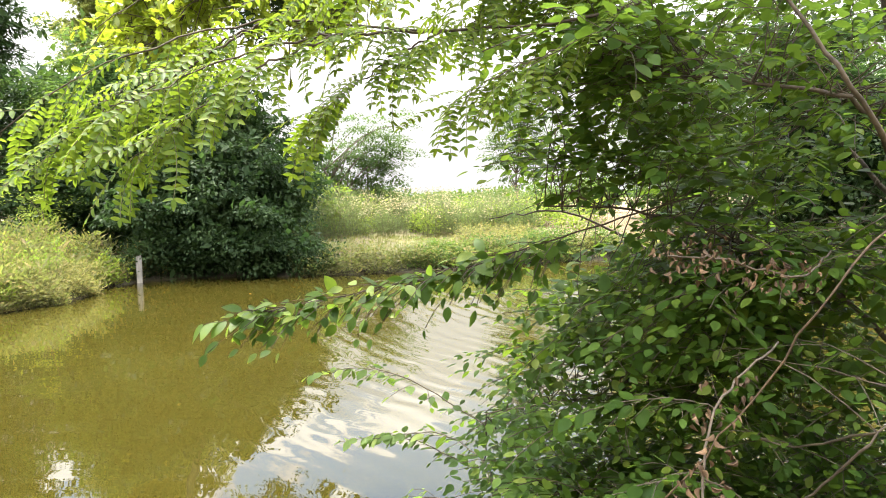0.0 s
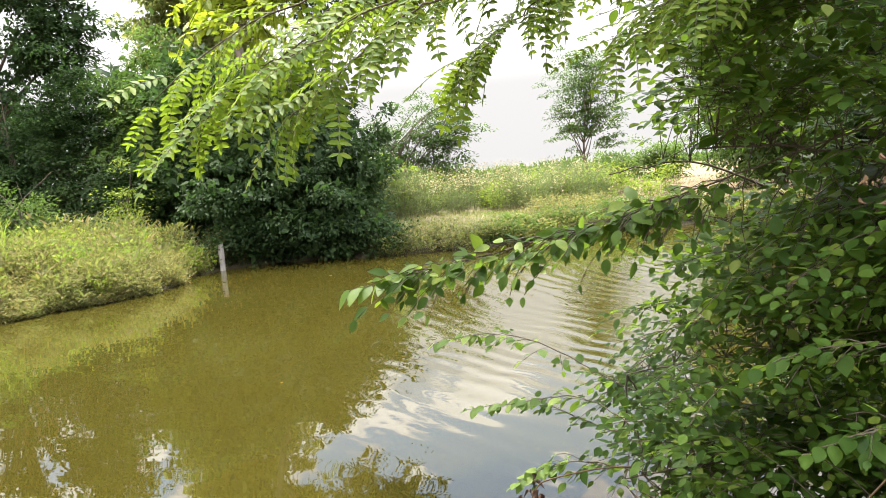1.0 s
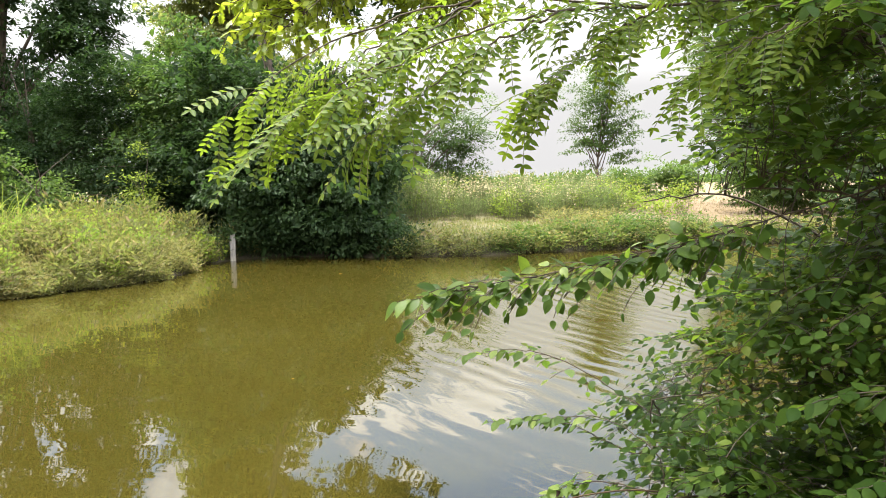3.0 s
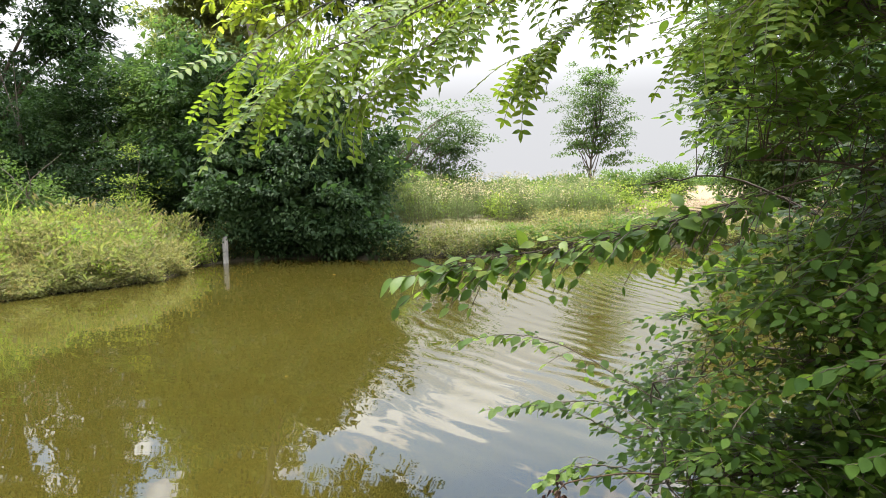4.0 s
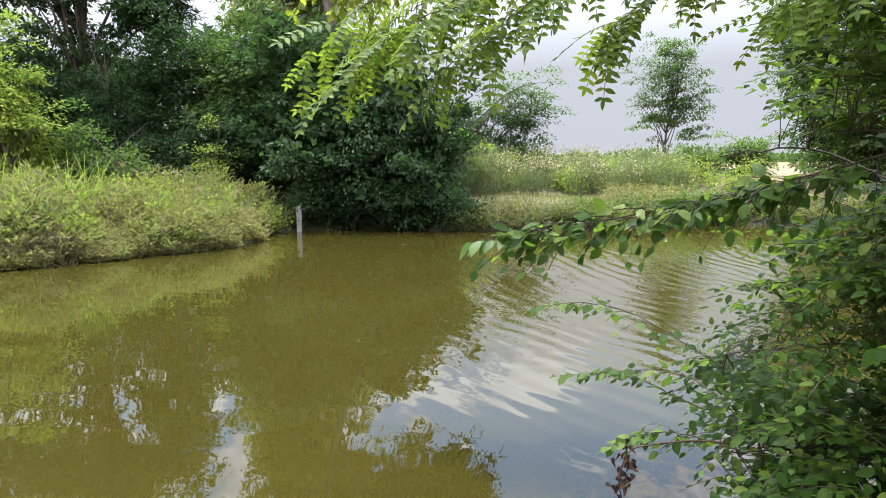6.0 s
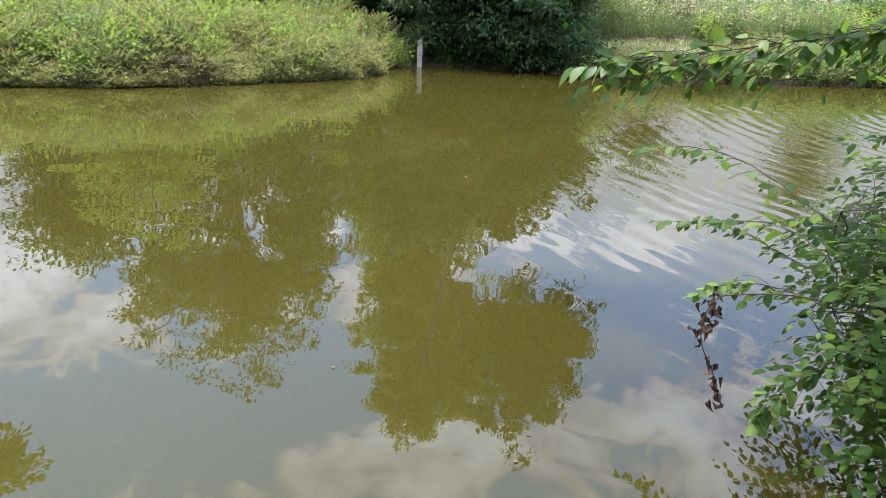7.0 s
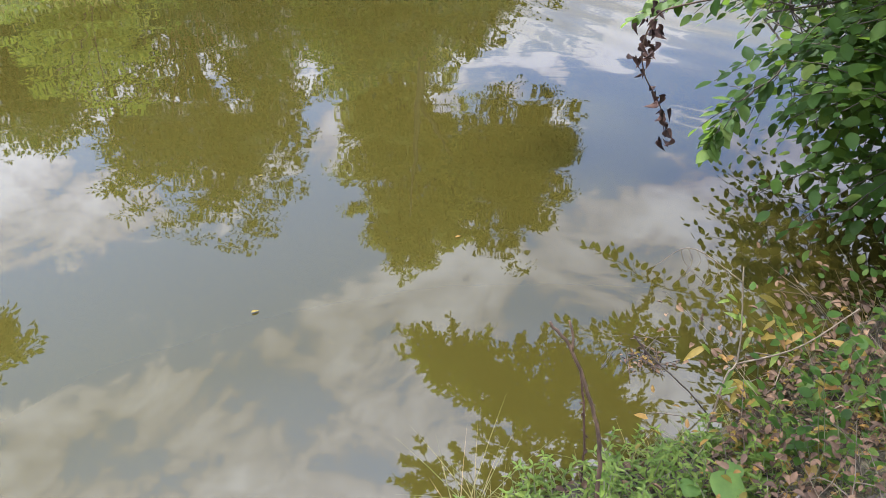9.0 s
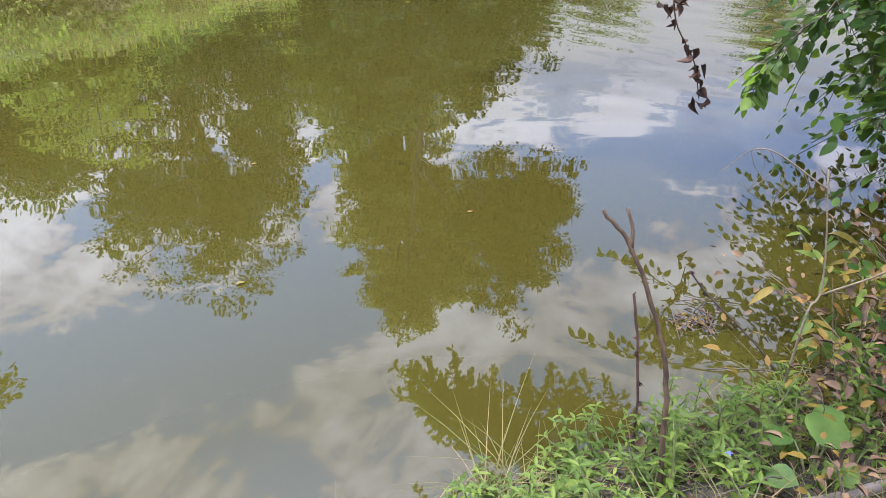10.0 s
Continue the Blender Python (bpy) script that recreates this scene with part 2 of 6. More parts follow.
M_PALELEAF = leaf_mat("pale_tree_leaf", [(0.0, (0.0497, 0.0660, 0.0291)), (0.5, (0.0745, 0.0953, 0.0373)), (1.0, (0.1159, 0.1247, 0.0580))], (0.25, 0.36, 0.08), 0.3, gloss=0.05)
M_OLIVELEAF = leaf_mat("olive_tree_leaf", [(0.0, (0.0950, 0.1100, 0.0390)), (0.5, (0.1350, 0.1500, 0.0500)), (1.0, (0.1950, 0.1950, 0.0720))], (0.40, 0.46, 0.10), 0.5, gloss=0.05)
M_BRIGHTLEAF = leaf_mat("bright_shrub_leaf", [(0.0, (0.0616, 0.0887, 0.0127)), (0.5, (0.1121, 0.1450, 0.0204)), (1.0, (0.1794, 0.2014, 0.0256))], (0.3, 0.45, 0.06), 0.35, gloss=0.05)
M_ELM = leaf_mat("elm_leaf", [(0.0, (0.0140, 0.0330, 0.0060)), (0.5, (0.0250, 0.0515, 0.0085)), (0.85, (0.0420, 0.0750, 0.0120)), (1.0, (0.0760, 0.0990, 0.0160))], (0.21, 0.33, 0.03), 0.45, 0.5, 2.5, gloss=0.07)
M_TIPLEAF = leaf_mat("young_leaf", [(0.0, (0.0410, 0.0743, 0.0144)), (0.6, (0.0752, 0.1167, 0.0240)), (1.0, (0.1231, 0.1591, 0.0384))], (0.30, 0.48, 0.05), 0.36, 0.5, 2.5, gloss=0.14)
M_LOCUST = leaf_mat("locust_leaflet", [(0.0, (0.0330, 0.0590, 0.0100)), (0.5, (0.0540, 0.0850, 0.0130)), (1.0, (0.0930, 0.1180, 0.0190))], (0.32, 0.46, 0.03), 0.36, 0.5, 2.5, gloss=0.06)
M_OAK = leaf_mat("oak_leaf", [(0.0, (0.0888, 0.1354, 0.0160)), (0.5, (0.1480, 0.2031, 0.0240)), (1.0, (0.2220, 0.2624, 0.0360))], (0.50, 0.60, 0.03), 0.5, 0.45, 1.5)
M_WEED = leaf_mat("weed_leaf", [(0.0, (0.0681, 0.0640, 0.0180)), (0.5, (0.1134, 0.0980, 0.0310)), (1.0, (0.1900, 0.1400, 0.0560))], (0.36, 0.42, 0.10), 0.3, 0.5, 1.2, gloss=0.05)
M_GRASS = leaf_mat("grass_blade", [(0.0, (0.0501, 0.0532, 0.0193)), (0.5, (0.0834, 0.0780, 0.0322)), (0.8, (0.1223, 0.0950, 0.0415)), (1.0, (0.1700, 0.1150, 0.0600))], (0.35, 0.45, 0.07), 0.3, 0.5, 0.8, gloss=0.05)
M_DRY = leaf_mat("dry_grass", [(0.0, (0.1080, 0.0809, 0.0378)), (0.5, (0.1440, 0.1112, 0.0598)), (1.0, (0.1800, 0.1449, 0.0882))], (0.5, 0.42, 0.2), 0.2, 0.6, 0.8, gloss=0.05)
M_SEED = leaf_mat("seed_head", [(0.0, (0.1890, 0.1584, 0.0765)), (1.0, (0.3375, 0.3036, 0.1913))], (0.4, 0.36, 0.2), 0.2, 0.7, gloss=0.05)
M_HERB = leaf_mat("bank_herb_leaf", [(0.0, (0.0290, 0.0480, 0.0060)), (0.5, (0.0520, 0.0780, 0.0100)), (1.0, (0.0840, 0.1080, 0.0160))], (0.28, 0.44, 0.03), 0.3, 0.55, 6, gloss=0.12)
M_YELLOW = leaf_mat("yellowed_leaf", [(0.0, (0.0633, 0.0540, 0.0067)), (0.5, (0.1292, 0.0900, 0.0143)), (1.0, (0.1406, 0.0703, 0.0222))], (0.5, 0.36, 0.05), 0.3, 0.55, 6, gloss=0.12)
M_DEAD = solid_mat("dead_leaf", [(0.3, (0.0197, 0.0097, 0.0053)), (0.7, (0.0591, 0.0309, 0.0175))], 40, 0.8, 0.3, by_piece=0.5)
M_LITTER = solid_mat("leaf_litter", [(0.3, (0.0340, 0.0184, 0.0081)), (0.7, (0.0884, 0.0522, 0.0243))], 30, 0.85, 0.3, by_piece=0.5)
M_BARK = solid_mat("bark", [(0.3, (0.045, 0.035, 0.025)), (0.7, (0.14, 0.11, 0.08))], 18, 0.9, 0.7, (1, 1, 0.25))
M_TWIG = solid_mat("twig_bark", [(0.3, (0.0270, 0.0198, 0.0120)), (0.7, (0.0720, 0.0540, 0.0330))], 60, 0.8, 0.4)
M_PALETWIG = solid_mat("pale_twig", [(0.3, (0.0850, 0.0640, 0.0360)), (0.7, (0.1550, 0.1200, 0.0720))], 60, 0.8, 0.4)
M_STEM = solid_mat("green_stem", [(0.3, (0.0500, 0.0600, 0.0180)), (0.7, (0.1000, 0.0900, 0.0350))], 40, 0.6, 0.2)
M_STICK = solid_mat("stick_bark", [(0.3, (0.0200, 0.0120, 0.0060)), (0.7, (0.0760, 0.0460, 0.0220))], 90, 0.85, 0.6, (1, 1, 0.3), 0.003)
M_POST = solid_mat("weathered_post", [(0.3, (0.1550, 0.1380, 0.1120)), (0.7, (0.3100, 0.2820, 0.2352))], 30, 0.9, 0.6, (1, 1, 0.15))
M_FLOWER = leaf_mat("flower_petal", [(0.0, (0.1350, 0.1462, 0.4462)), (1.0, (0.1800, 0.1950, 0.5058))], (0.5, 0.5, 0.8), 0.25)


def water_mat():
    m, nt, out = node_mat("pond_water")
    tc = nt.nodes.new("ShaderNodeTexCoord")
    vec = tc.outputs["Object"]
    cloud = noise_tex(nt, 0.35, 4, 0.5, vec)
    col = ramp(nt, cloud, [(0.3, (0.0202, 0.0165, 0.0026)), (0.7, (0.0250, 0.0207, 0.0034))])
    p = nt.nodes.new("ShaderNodeBsdfPrincipled")
    p.inputs["Roughness"].default_value = 0.014
    p.inputs["IOR"].default_value = 1.333
    nt.links.new(col, p.inputs["Base Color"])
    # soft swell, finer ripples, and rings that spread over the far right of the pond
    swell = noise_tex(nt, 1.6, 2, 0.5, vec)
    mp = nt.nodes.new("ShaderNodeMapping")
    mp.inputs["Scale"].default_value = (2.4, 6.0, 1)
    mp.inputs["Rotation"].default_value = (0, 0, radians(12))
    nt.links.new(vec, mp.inputs[0])
    fine = noise_tex(nt, 1.0, 0, 0.5, mp.outputs[0])
    mq = nt.nodes.new("ShaderNodeMapping")
    mq.inputs["Scale"].default_value = (3.0, 20.0, 1)
    mq.inputs["Rotation"].default_value = (0, 0, radians(-6))
    nt.links.new(vec, mq.inputs[0])
    lines = noise_tex(nt, 1.0, 1, 0.5, mq.outputs[0])
    sub = nt.nodes.new("ShaderNodeVectorMath"); sub.operation = "DISTANCE"
    sub.inputs[1].default_value = (8.0, 12.5, 0)
    nt.links.new(vec, sub.inputs[0])
    wob = nt.nodes.new("ShaderNodeMath"); wob.operation = "MULTIPLY_ADD"
    wob.inputs[1].default_value = 0.5
    nt.links.new(noise_tex(nt, 0.7, 2, 0.5, vec), wob.inputs[0])
    nt.links.new(sub.outputs["Value"], wob.inputs[2])
    fr = nt.nodes.new("ShaderNodeMath"); fr.operation = "MULTIPLY"; fr.inputs[1].default_value = 2 * math.pi / 0.23
    nt.links.new(wob.outputs[0], fr.inputs[0])
    sn = nt.nodes.new("ShaderNodeMath"); sn.operation = "SINE"
    nt.links.new(fr.outputs[0], sn.inputs[0])
    fall = nt.nodes.new("ShaderNodeMapRange")
    fall.inputs["From Min"].default_value = 13.2
    fall.inputs["From Max"].default_value = 8.0
    fall.inputs["To Min"].default_value = 0.0
    fall.inputs["To Max"].default_value = 1.0
    nt.links.new(sub.outputs["Value"], fall.inputs["Value"])
    ring = nt.nodes.new("ShaderNodeMath"); ring.operation = "MULTIPLY"
    nt.links.new(sn.outputs[0], ring.inputs[0]); nt.links.new(fall.outputs[0], ring.inputs[1])
    prev = None
    for src, dist in ((swell, 0.0018), (fine, 0.0006), (lines, 0.00007), (ring.outputs[0], 0.0019)):
        b = nt.nodes.new("ShaderNodeBump")
        b.inputs["Strength"].default_value = 1.0
        b.inputs["Distance"].default_value = dist
        nt.links.new(src, b.inputs["Height"])
        if prev:
            nt.links.new(prev, b.inputs["Normal"])
        prev = b.outputs[0]
    nt.links.new(prev, p.inputs["Normal"])
    nt.links.new(p.outputs[0], out.inputs[0])
    return m


def ground_mat():
    m, nt, out = node_mat("bank_ground")
    tc = nt.nodes.new("ShaderNodeTexCoord")
    vec = tc.outputs["Object"]
    sep = nt.nodes.new("ShaderNodeSeparateXYZ")
    nt.links.new(vec, sep.inputs[0])
    big = noise_tex(nt, 0.5, 5, 0.6, vec)
    mid = noise_tex(nt, 6, 5, 0.65, vec)
    fine = noise_tex(nt, 45, 4, 0.6, vec)
    green = ramp(nt, mid, [(0.3, (0.085, 0.088, 0.036)), (0.7, (0.17, 0.152, 0.078))])
    tan = ramp(nt, mid, [(0.3, (0.115, 0.083, 0.046)), (0.7, (0.168, 0.125, 0.072))])
    mud = ramp(nt, fine, [(0.3, (0.026, 0.022, 0.013)), (0.7, (0.066, 0.055, 0.034))])
    # the mown hay field lies to the east of the lone tree
    ad = nt.nodes.new("ShaderNodeMath"); ad.operation = "MULTIPLY_ADD"
    ad.inputs[1].default_value = 3.0
    nt.links.new(big, ad.inputs[0]); nt.links.new(sep.outputs["X"], ad.inputs[2])
    mr = nt.nodes.new("ShaderNodeMapRange")
    mr.inputs["From Min"].default_value = 3.6
    mr.inputs["From Max"].default_value = 4.8
    nt.links.new(ad.outputs[0], mr.inputs["Value"])
    col = mixc(nt, mr.outputs[0], green, tan)
    dry = ramp(nt, big, [(0.45, (0, 0, 0)), (0.65, (0.7, 0.7, 0.7))])
    col = mixc(nt, dry, col, tan)
    # a worn patch of bare soil by the water
    bare = nt.nodes.new("ShaderNodeVectorMath"); bare.operation = "DISTANCE"
    bare.inputs[1].default_value = (-2.9, 16.6, 0.35)
    nt.links.new(vec, bare.inputs[0])
    bw = nt.nodes.new("ShaderNodeMath"); bw.operation = "MULTIPLY_ADD"; bw.inputs[1].default_value = 1.2
    nt.links.new(mid, bw.inputs[0]); nt.links.new(bare.outputs["Value"], bw.inputs[2])
    bm_ = nt.nodes.new("ShaderNodeMapRange")
    bm_.inputs["From Min"].default_value = 1.5
    bm_.inputs["From Max"].default_value = 1.1
    nt.links.new(bw.outputs[0], bm_.inputs["Value"])
    col = mixc(nt, bm_.outputs[0], col, (0.12, 0.075, 0.045))
    mz = nt.nodes.new("ShaderNodeMapRange")
    mz.inputs["From Min"].default_value = 0.26
    mz.inputs["From Max"].default_value = 0.08
    nt.links.new(sep.outputs["Z"], mz.inputs["Value"])
    col = mixc(nt, mz.outputs[0], col, mud)
    p = nt.nodes.new("ShaderNodeBsdfPrincipled")
    p.inputs["Roughness"].default_value = 0.95
    p.inputs["Specular IOR Level"].default_value = 0.08
    nt.links.new(col, p.inputs["Base Color"])
    b = nt.nodes.new("ShaderNodeBump")
    b.inputs["Strength"].default_value = 0.8
    b.inputs["Distance"].default_value = 0.03
    nt.links.new(fine, b.inputs["Height"])
    nt.links.new(b.outputs[0], p.inputs["Normal"])
    nt.links.new(p.outputs[0], out.inputs[0])
    return m


M_WATER = water_mat()
M_GROUND = ground_mat()


# ---- mesh helpers ----
def mesh_np(name, V, F, mats):
    """A mesh from arrays; F is one array of faces of equal size, or a list of such arrays, with a material index each."""
    me = bpy.data.meshes.new(name)
    V = np.asarray(V, np.float32)
    F = [np.asarray(f, np.int32) for f in (F if isinstance(F, list) else [F])]
    loops = np.concatenate([f.ravel() for f in F])
    sizes = np.concatenate([np.full(len(f), f.shape[1], np.int32) for f in F])
    me.vertices.add(len(V)); me.vertices.foreach_set("co", V.ravel())
    me.loops.add(len(loops)); me.loops.foreach_set("vertex_index", loops)
    me.polygons.add(len(sizes))
    me.polygons.foreach_set("loop_start", np.concatenate([[0], np.cumsum(sizes)[:-1]]).astype(np.int32))
    me.polygons.foreach_set("loop_total", sizes)
    for m in (mats if isinstance(mats, (list, tuple)) else [mats]):
        me.materials.append(m)
    if len(F) > 1 and isinstance(mats, (list, tuple)) and len(mats) > 1:
        me.polygons.foreach_set("material_index", np.concatenate([np.full(len(f), i, np.int32) for i, f in enumerate(F)]))
    me.update()
    me.validate()
    return me


def thing(name, at, label, category, group="", kind=""):
    ob = new(name)
    ob.empty_display_size = 0.1
    ob.location = at
    return tagged(ob, label, category, group, kind)


def under(ob, parent):
    """Puts ob, whose mesh is in world places, under parent."""
    ob.parent = parent
    ob.matrix_parent_inverse = Matrix() if parent.parent else Matrix.Translation(-parent.location)
    return ob


def part(name, me, parent, label=""):
    return tagged(under(new(name, me), parent), label)


def smooth(me):
    me.polygons.foreach_set("use_smooth", np.ones(len(me.polygons), bool))
    return me


def tube_arrays(pts, radii, sides=6):
    pts = np.asarray(pts, float); n = len(pts)
    radii = np.broadcast_to(np.asarray(radii, float), (n,))
    tan = np.gradient(pts, axis=0)
    tan /= np.linalg.norm(tan, axis=1)[:, None] + 1e-9
    ref = np.array([0.31, 0.17, 0.93]) if abs(tan[0][2]) < 0.8 else np.array([0.93, 0.3, 0.1])
    a = np.cross(tan, ref); a /= np.linalg.norm(a, axis=1)[:, None] + 1e-9
    b = np.cross(tan, a)
    ang = np.arange(sides) * 2 * np.pi / sides
    V = (pts[:, None] + radii[:, None, None] * (np.cos(ang)[None, :, None] * a[:, None] + np.sin(ang)[None, :, None] * b[:, None])).reshape(-1, 3)
    i = np.arange(n - 1)[:, None] * sides; j = np.arange(sides)[None]; k = (j + 1) % sides
    F = np.stack([i + j, i + k, i + sides + k, i + sides + j], -1).reshape(-1, 4)
    V = np.vstack([V, pts[0], pts[-1]])
    c0, c1 = len(V) - 2, len(V) - 1
    j = np.arange(sides); k = (j + 1) % sides
    caps = np.vstack([np.stack([np.full(sides, c0), k, j, j], -1), np.stack([np.full(sides, c1), (n - 1) * sides + j, (n - 1) * sides + k, (n - 1) * sides + k], -1)])
    return V, F, caps[:, :3]


def tubes_mesh(name, lines, mat, sides=5):
    """One mesh of several tapering tubes; lines: (points, radii)."""
    Vs, Fs, Cs, o = [], [], [], 0
    for pts, radii in lines:
        V, F, C = tube_arrays(pts, radii, sides)
        Vs.append(V); Fs.append(F + o); Cs.append(C + o); o += len(V)
    me = mesh_np(name, np.vstack(Vs), [np.vstack(Fs), np.vstack(Cs)], mat)
    return smooth(me)


def curve(points, n, wobble=0.0, rng=None):
    """A smooth line through points (Catmull-Rom), resampled to n points."""
    P = np.asarray(points, float)
    P = np.vstack([2 * P[0] - P[1], P, 2 * P[-1] - P[-2]])
    t = np.linspace(0, len(P) - 3 - 1e-6, n)
    i = t.astype(int); u = (t - i)[:, None]
    a, b, c, d = P[i], P[i + 1], P[i + 2], P[i + 3]
    out = 0.5 * (2 * b + (c - a) * u + (2 * a - 5 * b + 4 * c - d) * u ** 2 + (3 * b - a - 3 * c + d) * u ** 3)
    if wobble:
        w = (rng or np.random.default_rng(1)).normal(0, wobble, out.shape)
        w[0] = 0
        out = out + w
    return out


def unit(v):
    v = np.asarray(v, float)
    return v / (np.linalg.norm(v, axis=-1, keepdims=True) + 1e-9)


# leaf outlines: length 1 along y, facing +z
def ovate(width, fold=0.10, droop=0.10, fine=True):
    """A pointed oval leaf, folded along its midrib."""
    ys = [0.0, 0.09, 0.24, 0.44, 0.64, 0.84, 1.0] if fine else [0.0, 0.24, 0.64, 1.0]
    ws = [0.0, 0.24, 0.43, 0.50, 0.42, 0.22, 0.0] if fine else [0.0, 0.45, 0.43, 0.0]
    V, F = [], []
    for y, w in zip(ys, ws):
        z = -droop * y * y
        V += [(0, y, z)] if w == 0 else [(-w * width, y, z + fold * w), (0, y, z), (w * width, y, z + fold * w)]
    n = len(ys) - 2
    F = [(0, 2, 1), (0, 3, 2)]
    for k in range(n - 1):
        a = 1 + 3 * k
        F += [(a, a + 1, a + 4), (a, a + 4, a + 3), (a + 1, a + 2, a + 5), (a + 1, a + 5, a + 4)]
    a = 1 + 3 * (n - 1)
    F += [(a, a + 1, a + 3), (a + 1, a + 2, a + 3)]
    return np.array(V), np.array(F)


def diamond(width, fold=0.15):
    return np.array([(0, 0, 0), (width / 2, 0.45, fold * width), (0, 1, -0.05), (-width / 2, 0.45, fold * width)]), np.array([(0, 1, 2), (0, 2, 3)])


def lobed():
    """An oak leaf: wavy outline round a midrib."""
    half = [(0.03, 0.0), (0.10, 0.14), (0.20, 0.22), (0.10, 0.32), (0.27, 0.45), (0.14, 0.55), (0.30, 0.68), (0.17, 0.76), (0.20, 0.88), (0.0, 1.0)]
    right = [(x, y, 0.25 * x - 0.12 * y * y) for x, y in half]
    left = [(-x, y, z) for x, y, z in right[:-1]]
    mid = [(0, y, -0.12 * y * y) for x, y in half[:-1]]
    V = right + left + mid
    n = len(half); F = []
    for k in range(n - 1):
        r0, r1, m0 = k, k + 1, 2 * n - 1 + k
        m1 = m0 + 1 if k < n - 2 else n - 1
        l0 = n + k
        l1 = l0 + 1 if k < n - 2 else n - 1
        F.append((m0, r0, r1))
        if m1 != r1:
            F.append((m0, r1, m1))
        F.append((m0, l1, l0))
        if m1 != l1:
            F.append((m0, m1, l1))
    return np.array(V), np.array(F)


OVATE, NARROW, LEAFLET, OAKLEAF, DIAMOND, LANCE = ovate(0.62), ovate(0.36, 0.1, 0.18), ovate(0.42, 0.14, 0.03), lobed(), diamond(0.55), diamond(0.26)


def leaves_arrays(shape, P, Y, Z, L):
    """Copies of a leaf outline at places P, along Y, facing Z, of length L."""
    V0, F0 = shape
    Y = unit(Y); X = unit(np.cross(Y, Z)); Z = np.cross(X, Y)
    L = np.broadcast_to(np.asarray(L, float), (len(P),))
    V = P[:, None] + L[:, None, None] * (V0[None, :, 0, None] * X[:, None] + V0[None, :, 1, None] * Y[:, None] + V0[None, :, 2, None] * Z[:, None])
    F = F0[None] + (np.arange(len(P)) * len(V0))[:, None, None]
    return V.reshape(-1, 3), F.reshape(-1, F0.shape[1])


def leaf_matrix(p, y, z, length):
    y = unit(y); x = unit(np.cross(y, z)); z = np.cross(x, y)
    m = Matrix.Identity(4)
    for c, v in enumerate((x, y, z)):
        for r in range(3):
            m[r][c] = v[r] * length
    m.translation = Vector(p)
    return m


# ---- ground and water ----
SHORE = np.array([(-24, -4), (-9, -1.6), (-3.2, -0.15), (-1.4, 0.5), (-0.62, 0.78), (-0.45, 0.93), (-0.29, 1.08), (-0.11, 1.19), (0.03, 1.31), (0.2, 1.52), (0.5, 1.95), (1.5, 2.6), (3.2, 3.4), (6.5, 4.6),
                  (10.5, 8), (11.5, 14), (8.5, 17.8), (5.5, 17.4), (2.8, 16.6), (0.8, 15.9), (-1.0, 15.1), (-2.9, 14.6), (-4.2, 15.1), (-5.4, 15.0), (-6.35, 14.45),
                  (-6.9, 13.4), (-6.45, 12.2), (-6.55, 11.2), (-7.2, 10.4), (-7.8, 9.4), (-8.8, 8.2), (-12, 6.4), (-19, 4.0)])


def shore_distance(x, y):
    """Metres to the waterline: below 0 on the water, above 0 on land."""
    x, y = np.asarray(x, float), np.asarray(y, float)
    d = np.full(x.shape, 1e9); inside = np.zeros(x.shape, bool)
    for (ax, ay), (bx, by) in zip(SHORE, np.roll(SHORE, -1, 0)):
        ex, ey = bx - ax, by - ay
        t = np.clip(((x - ax) * ex + (y - ay) * ey) / (ex * ex + ey * ey), 0, 1)
        d = np.minimum(d, np.hypot(x - ax - t * ex, y - ay - t * ey))
        cross = (ay > y) != (by > y)
        inside ^= cross & (x < (bx - ax) * (y - ay) / (by - ay + 1e-12) + ax)
    return np.where(inside, -d, d)


def ground_z(x, y):
    x, y = np.asarray(x, float), np.asarray(y, float)
    d = shore_distance(x, y)
    d = d + 0.10 * np.sin(3.1 * x + 1.3 * y) * np.sin(2.3 * y - 1.7 * x) * np.clip(np.hypot(x, y - 0.5) / 4, 0.25, 1.6)
    near = np.exp(-np.hypot(x, y - 0.5) / 2.5)
    rise = 0.24 * (1 - np.exp(-np.maximum(d, 0) / (0.35 + 0.5 * near))) + 0.42 * (1 - np.exp(-np.maximum(d, 0) / 6))
    deep = np.maximum(-0.9, 0.45 * np.minimum(d, 0))
    bumps = 0.012 * np.sin(9 * x + 4 * y) * np.sin(7 * y - 5 * x) + 0.03 * np.sin(1.9 * x) * np.sin(1.6 * y + 0.6)
    return np.where(d > 0, rise + bumps * np.clip(d * 3, 0, 1), deep)


def graded(lo, hi, fine, far):
    a = np.arange(lo, hi + 1e-6, fine)
    step, right, left = fine, [hi], [lo]
    while right[-1] < far:
        step *= 1.35
        right.append(right[-1] + step); left.append(left[-1] - step)
    return np.concatenate([left[:0:-1], a, right[1:]])


gx = np.unique(np.concatenate([graded(-14, 12, 0.3, 2200), np.arange(-1.6, 2.2, 0.06)]))
gy = np.unique(np.concatenate([graded(-3, 26, 0.3, 2200), np.arange(-0.2, 3.0, 0.06)]))
GX, GY = np.meshgrid(gx, gy)
gv = np.stack([GX, GY, ground_z(GX, GY)], -1).reshape(-1, 3)
r, c = np.meshgrid(np.arange(len(gy) - 1), np.arange(len(gx) - 1), indexing="ij")
q = (r * len(gx) + c).ravel()
ground = new("ground", smooth(mesh_np("ground", gv, np.stack([q, q + 1, q + len(gx) + 1, q + len(gx)], -1), M_GROUND)))
tagged(ground, "grassy pond bank and pale mown field, muddy at the waterline", "ground", kind="structure")

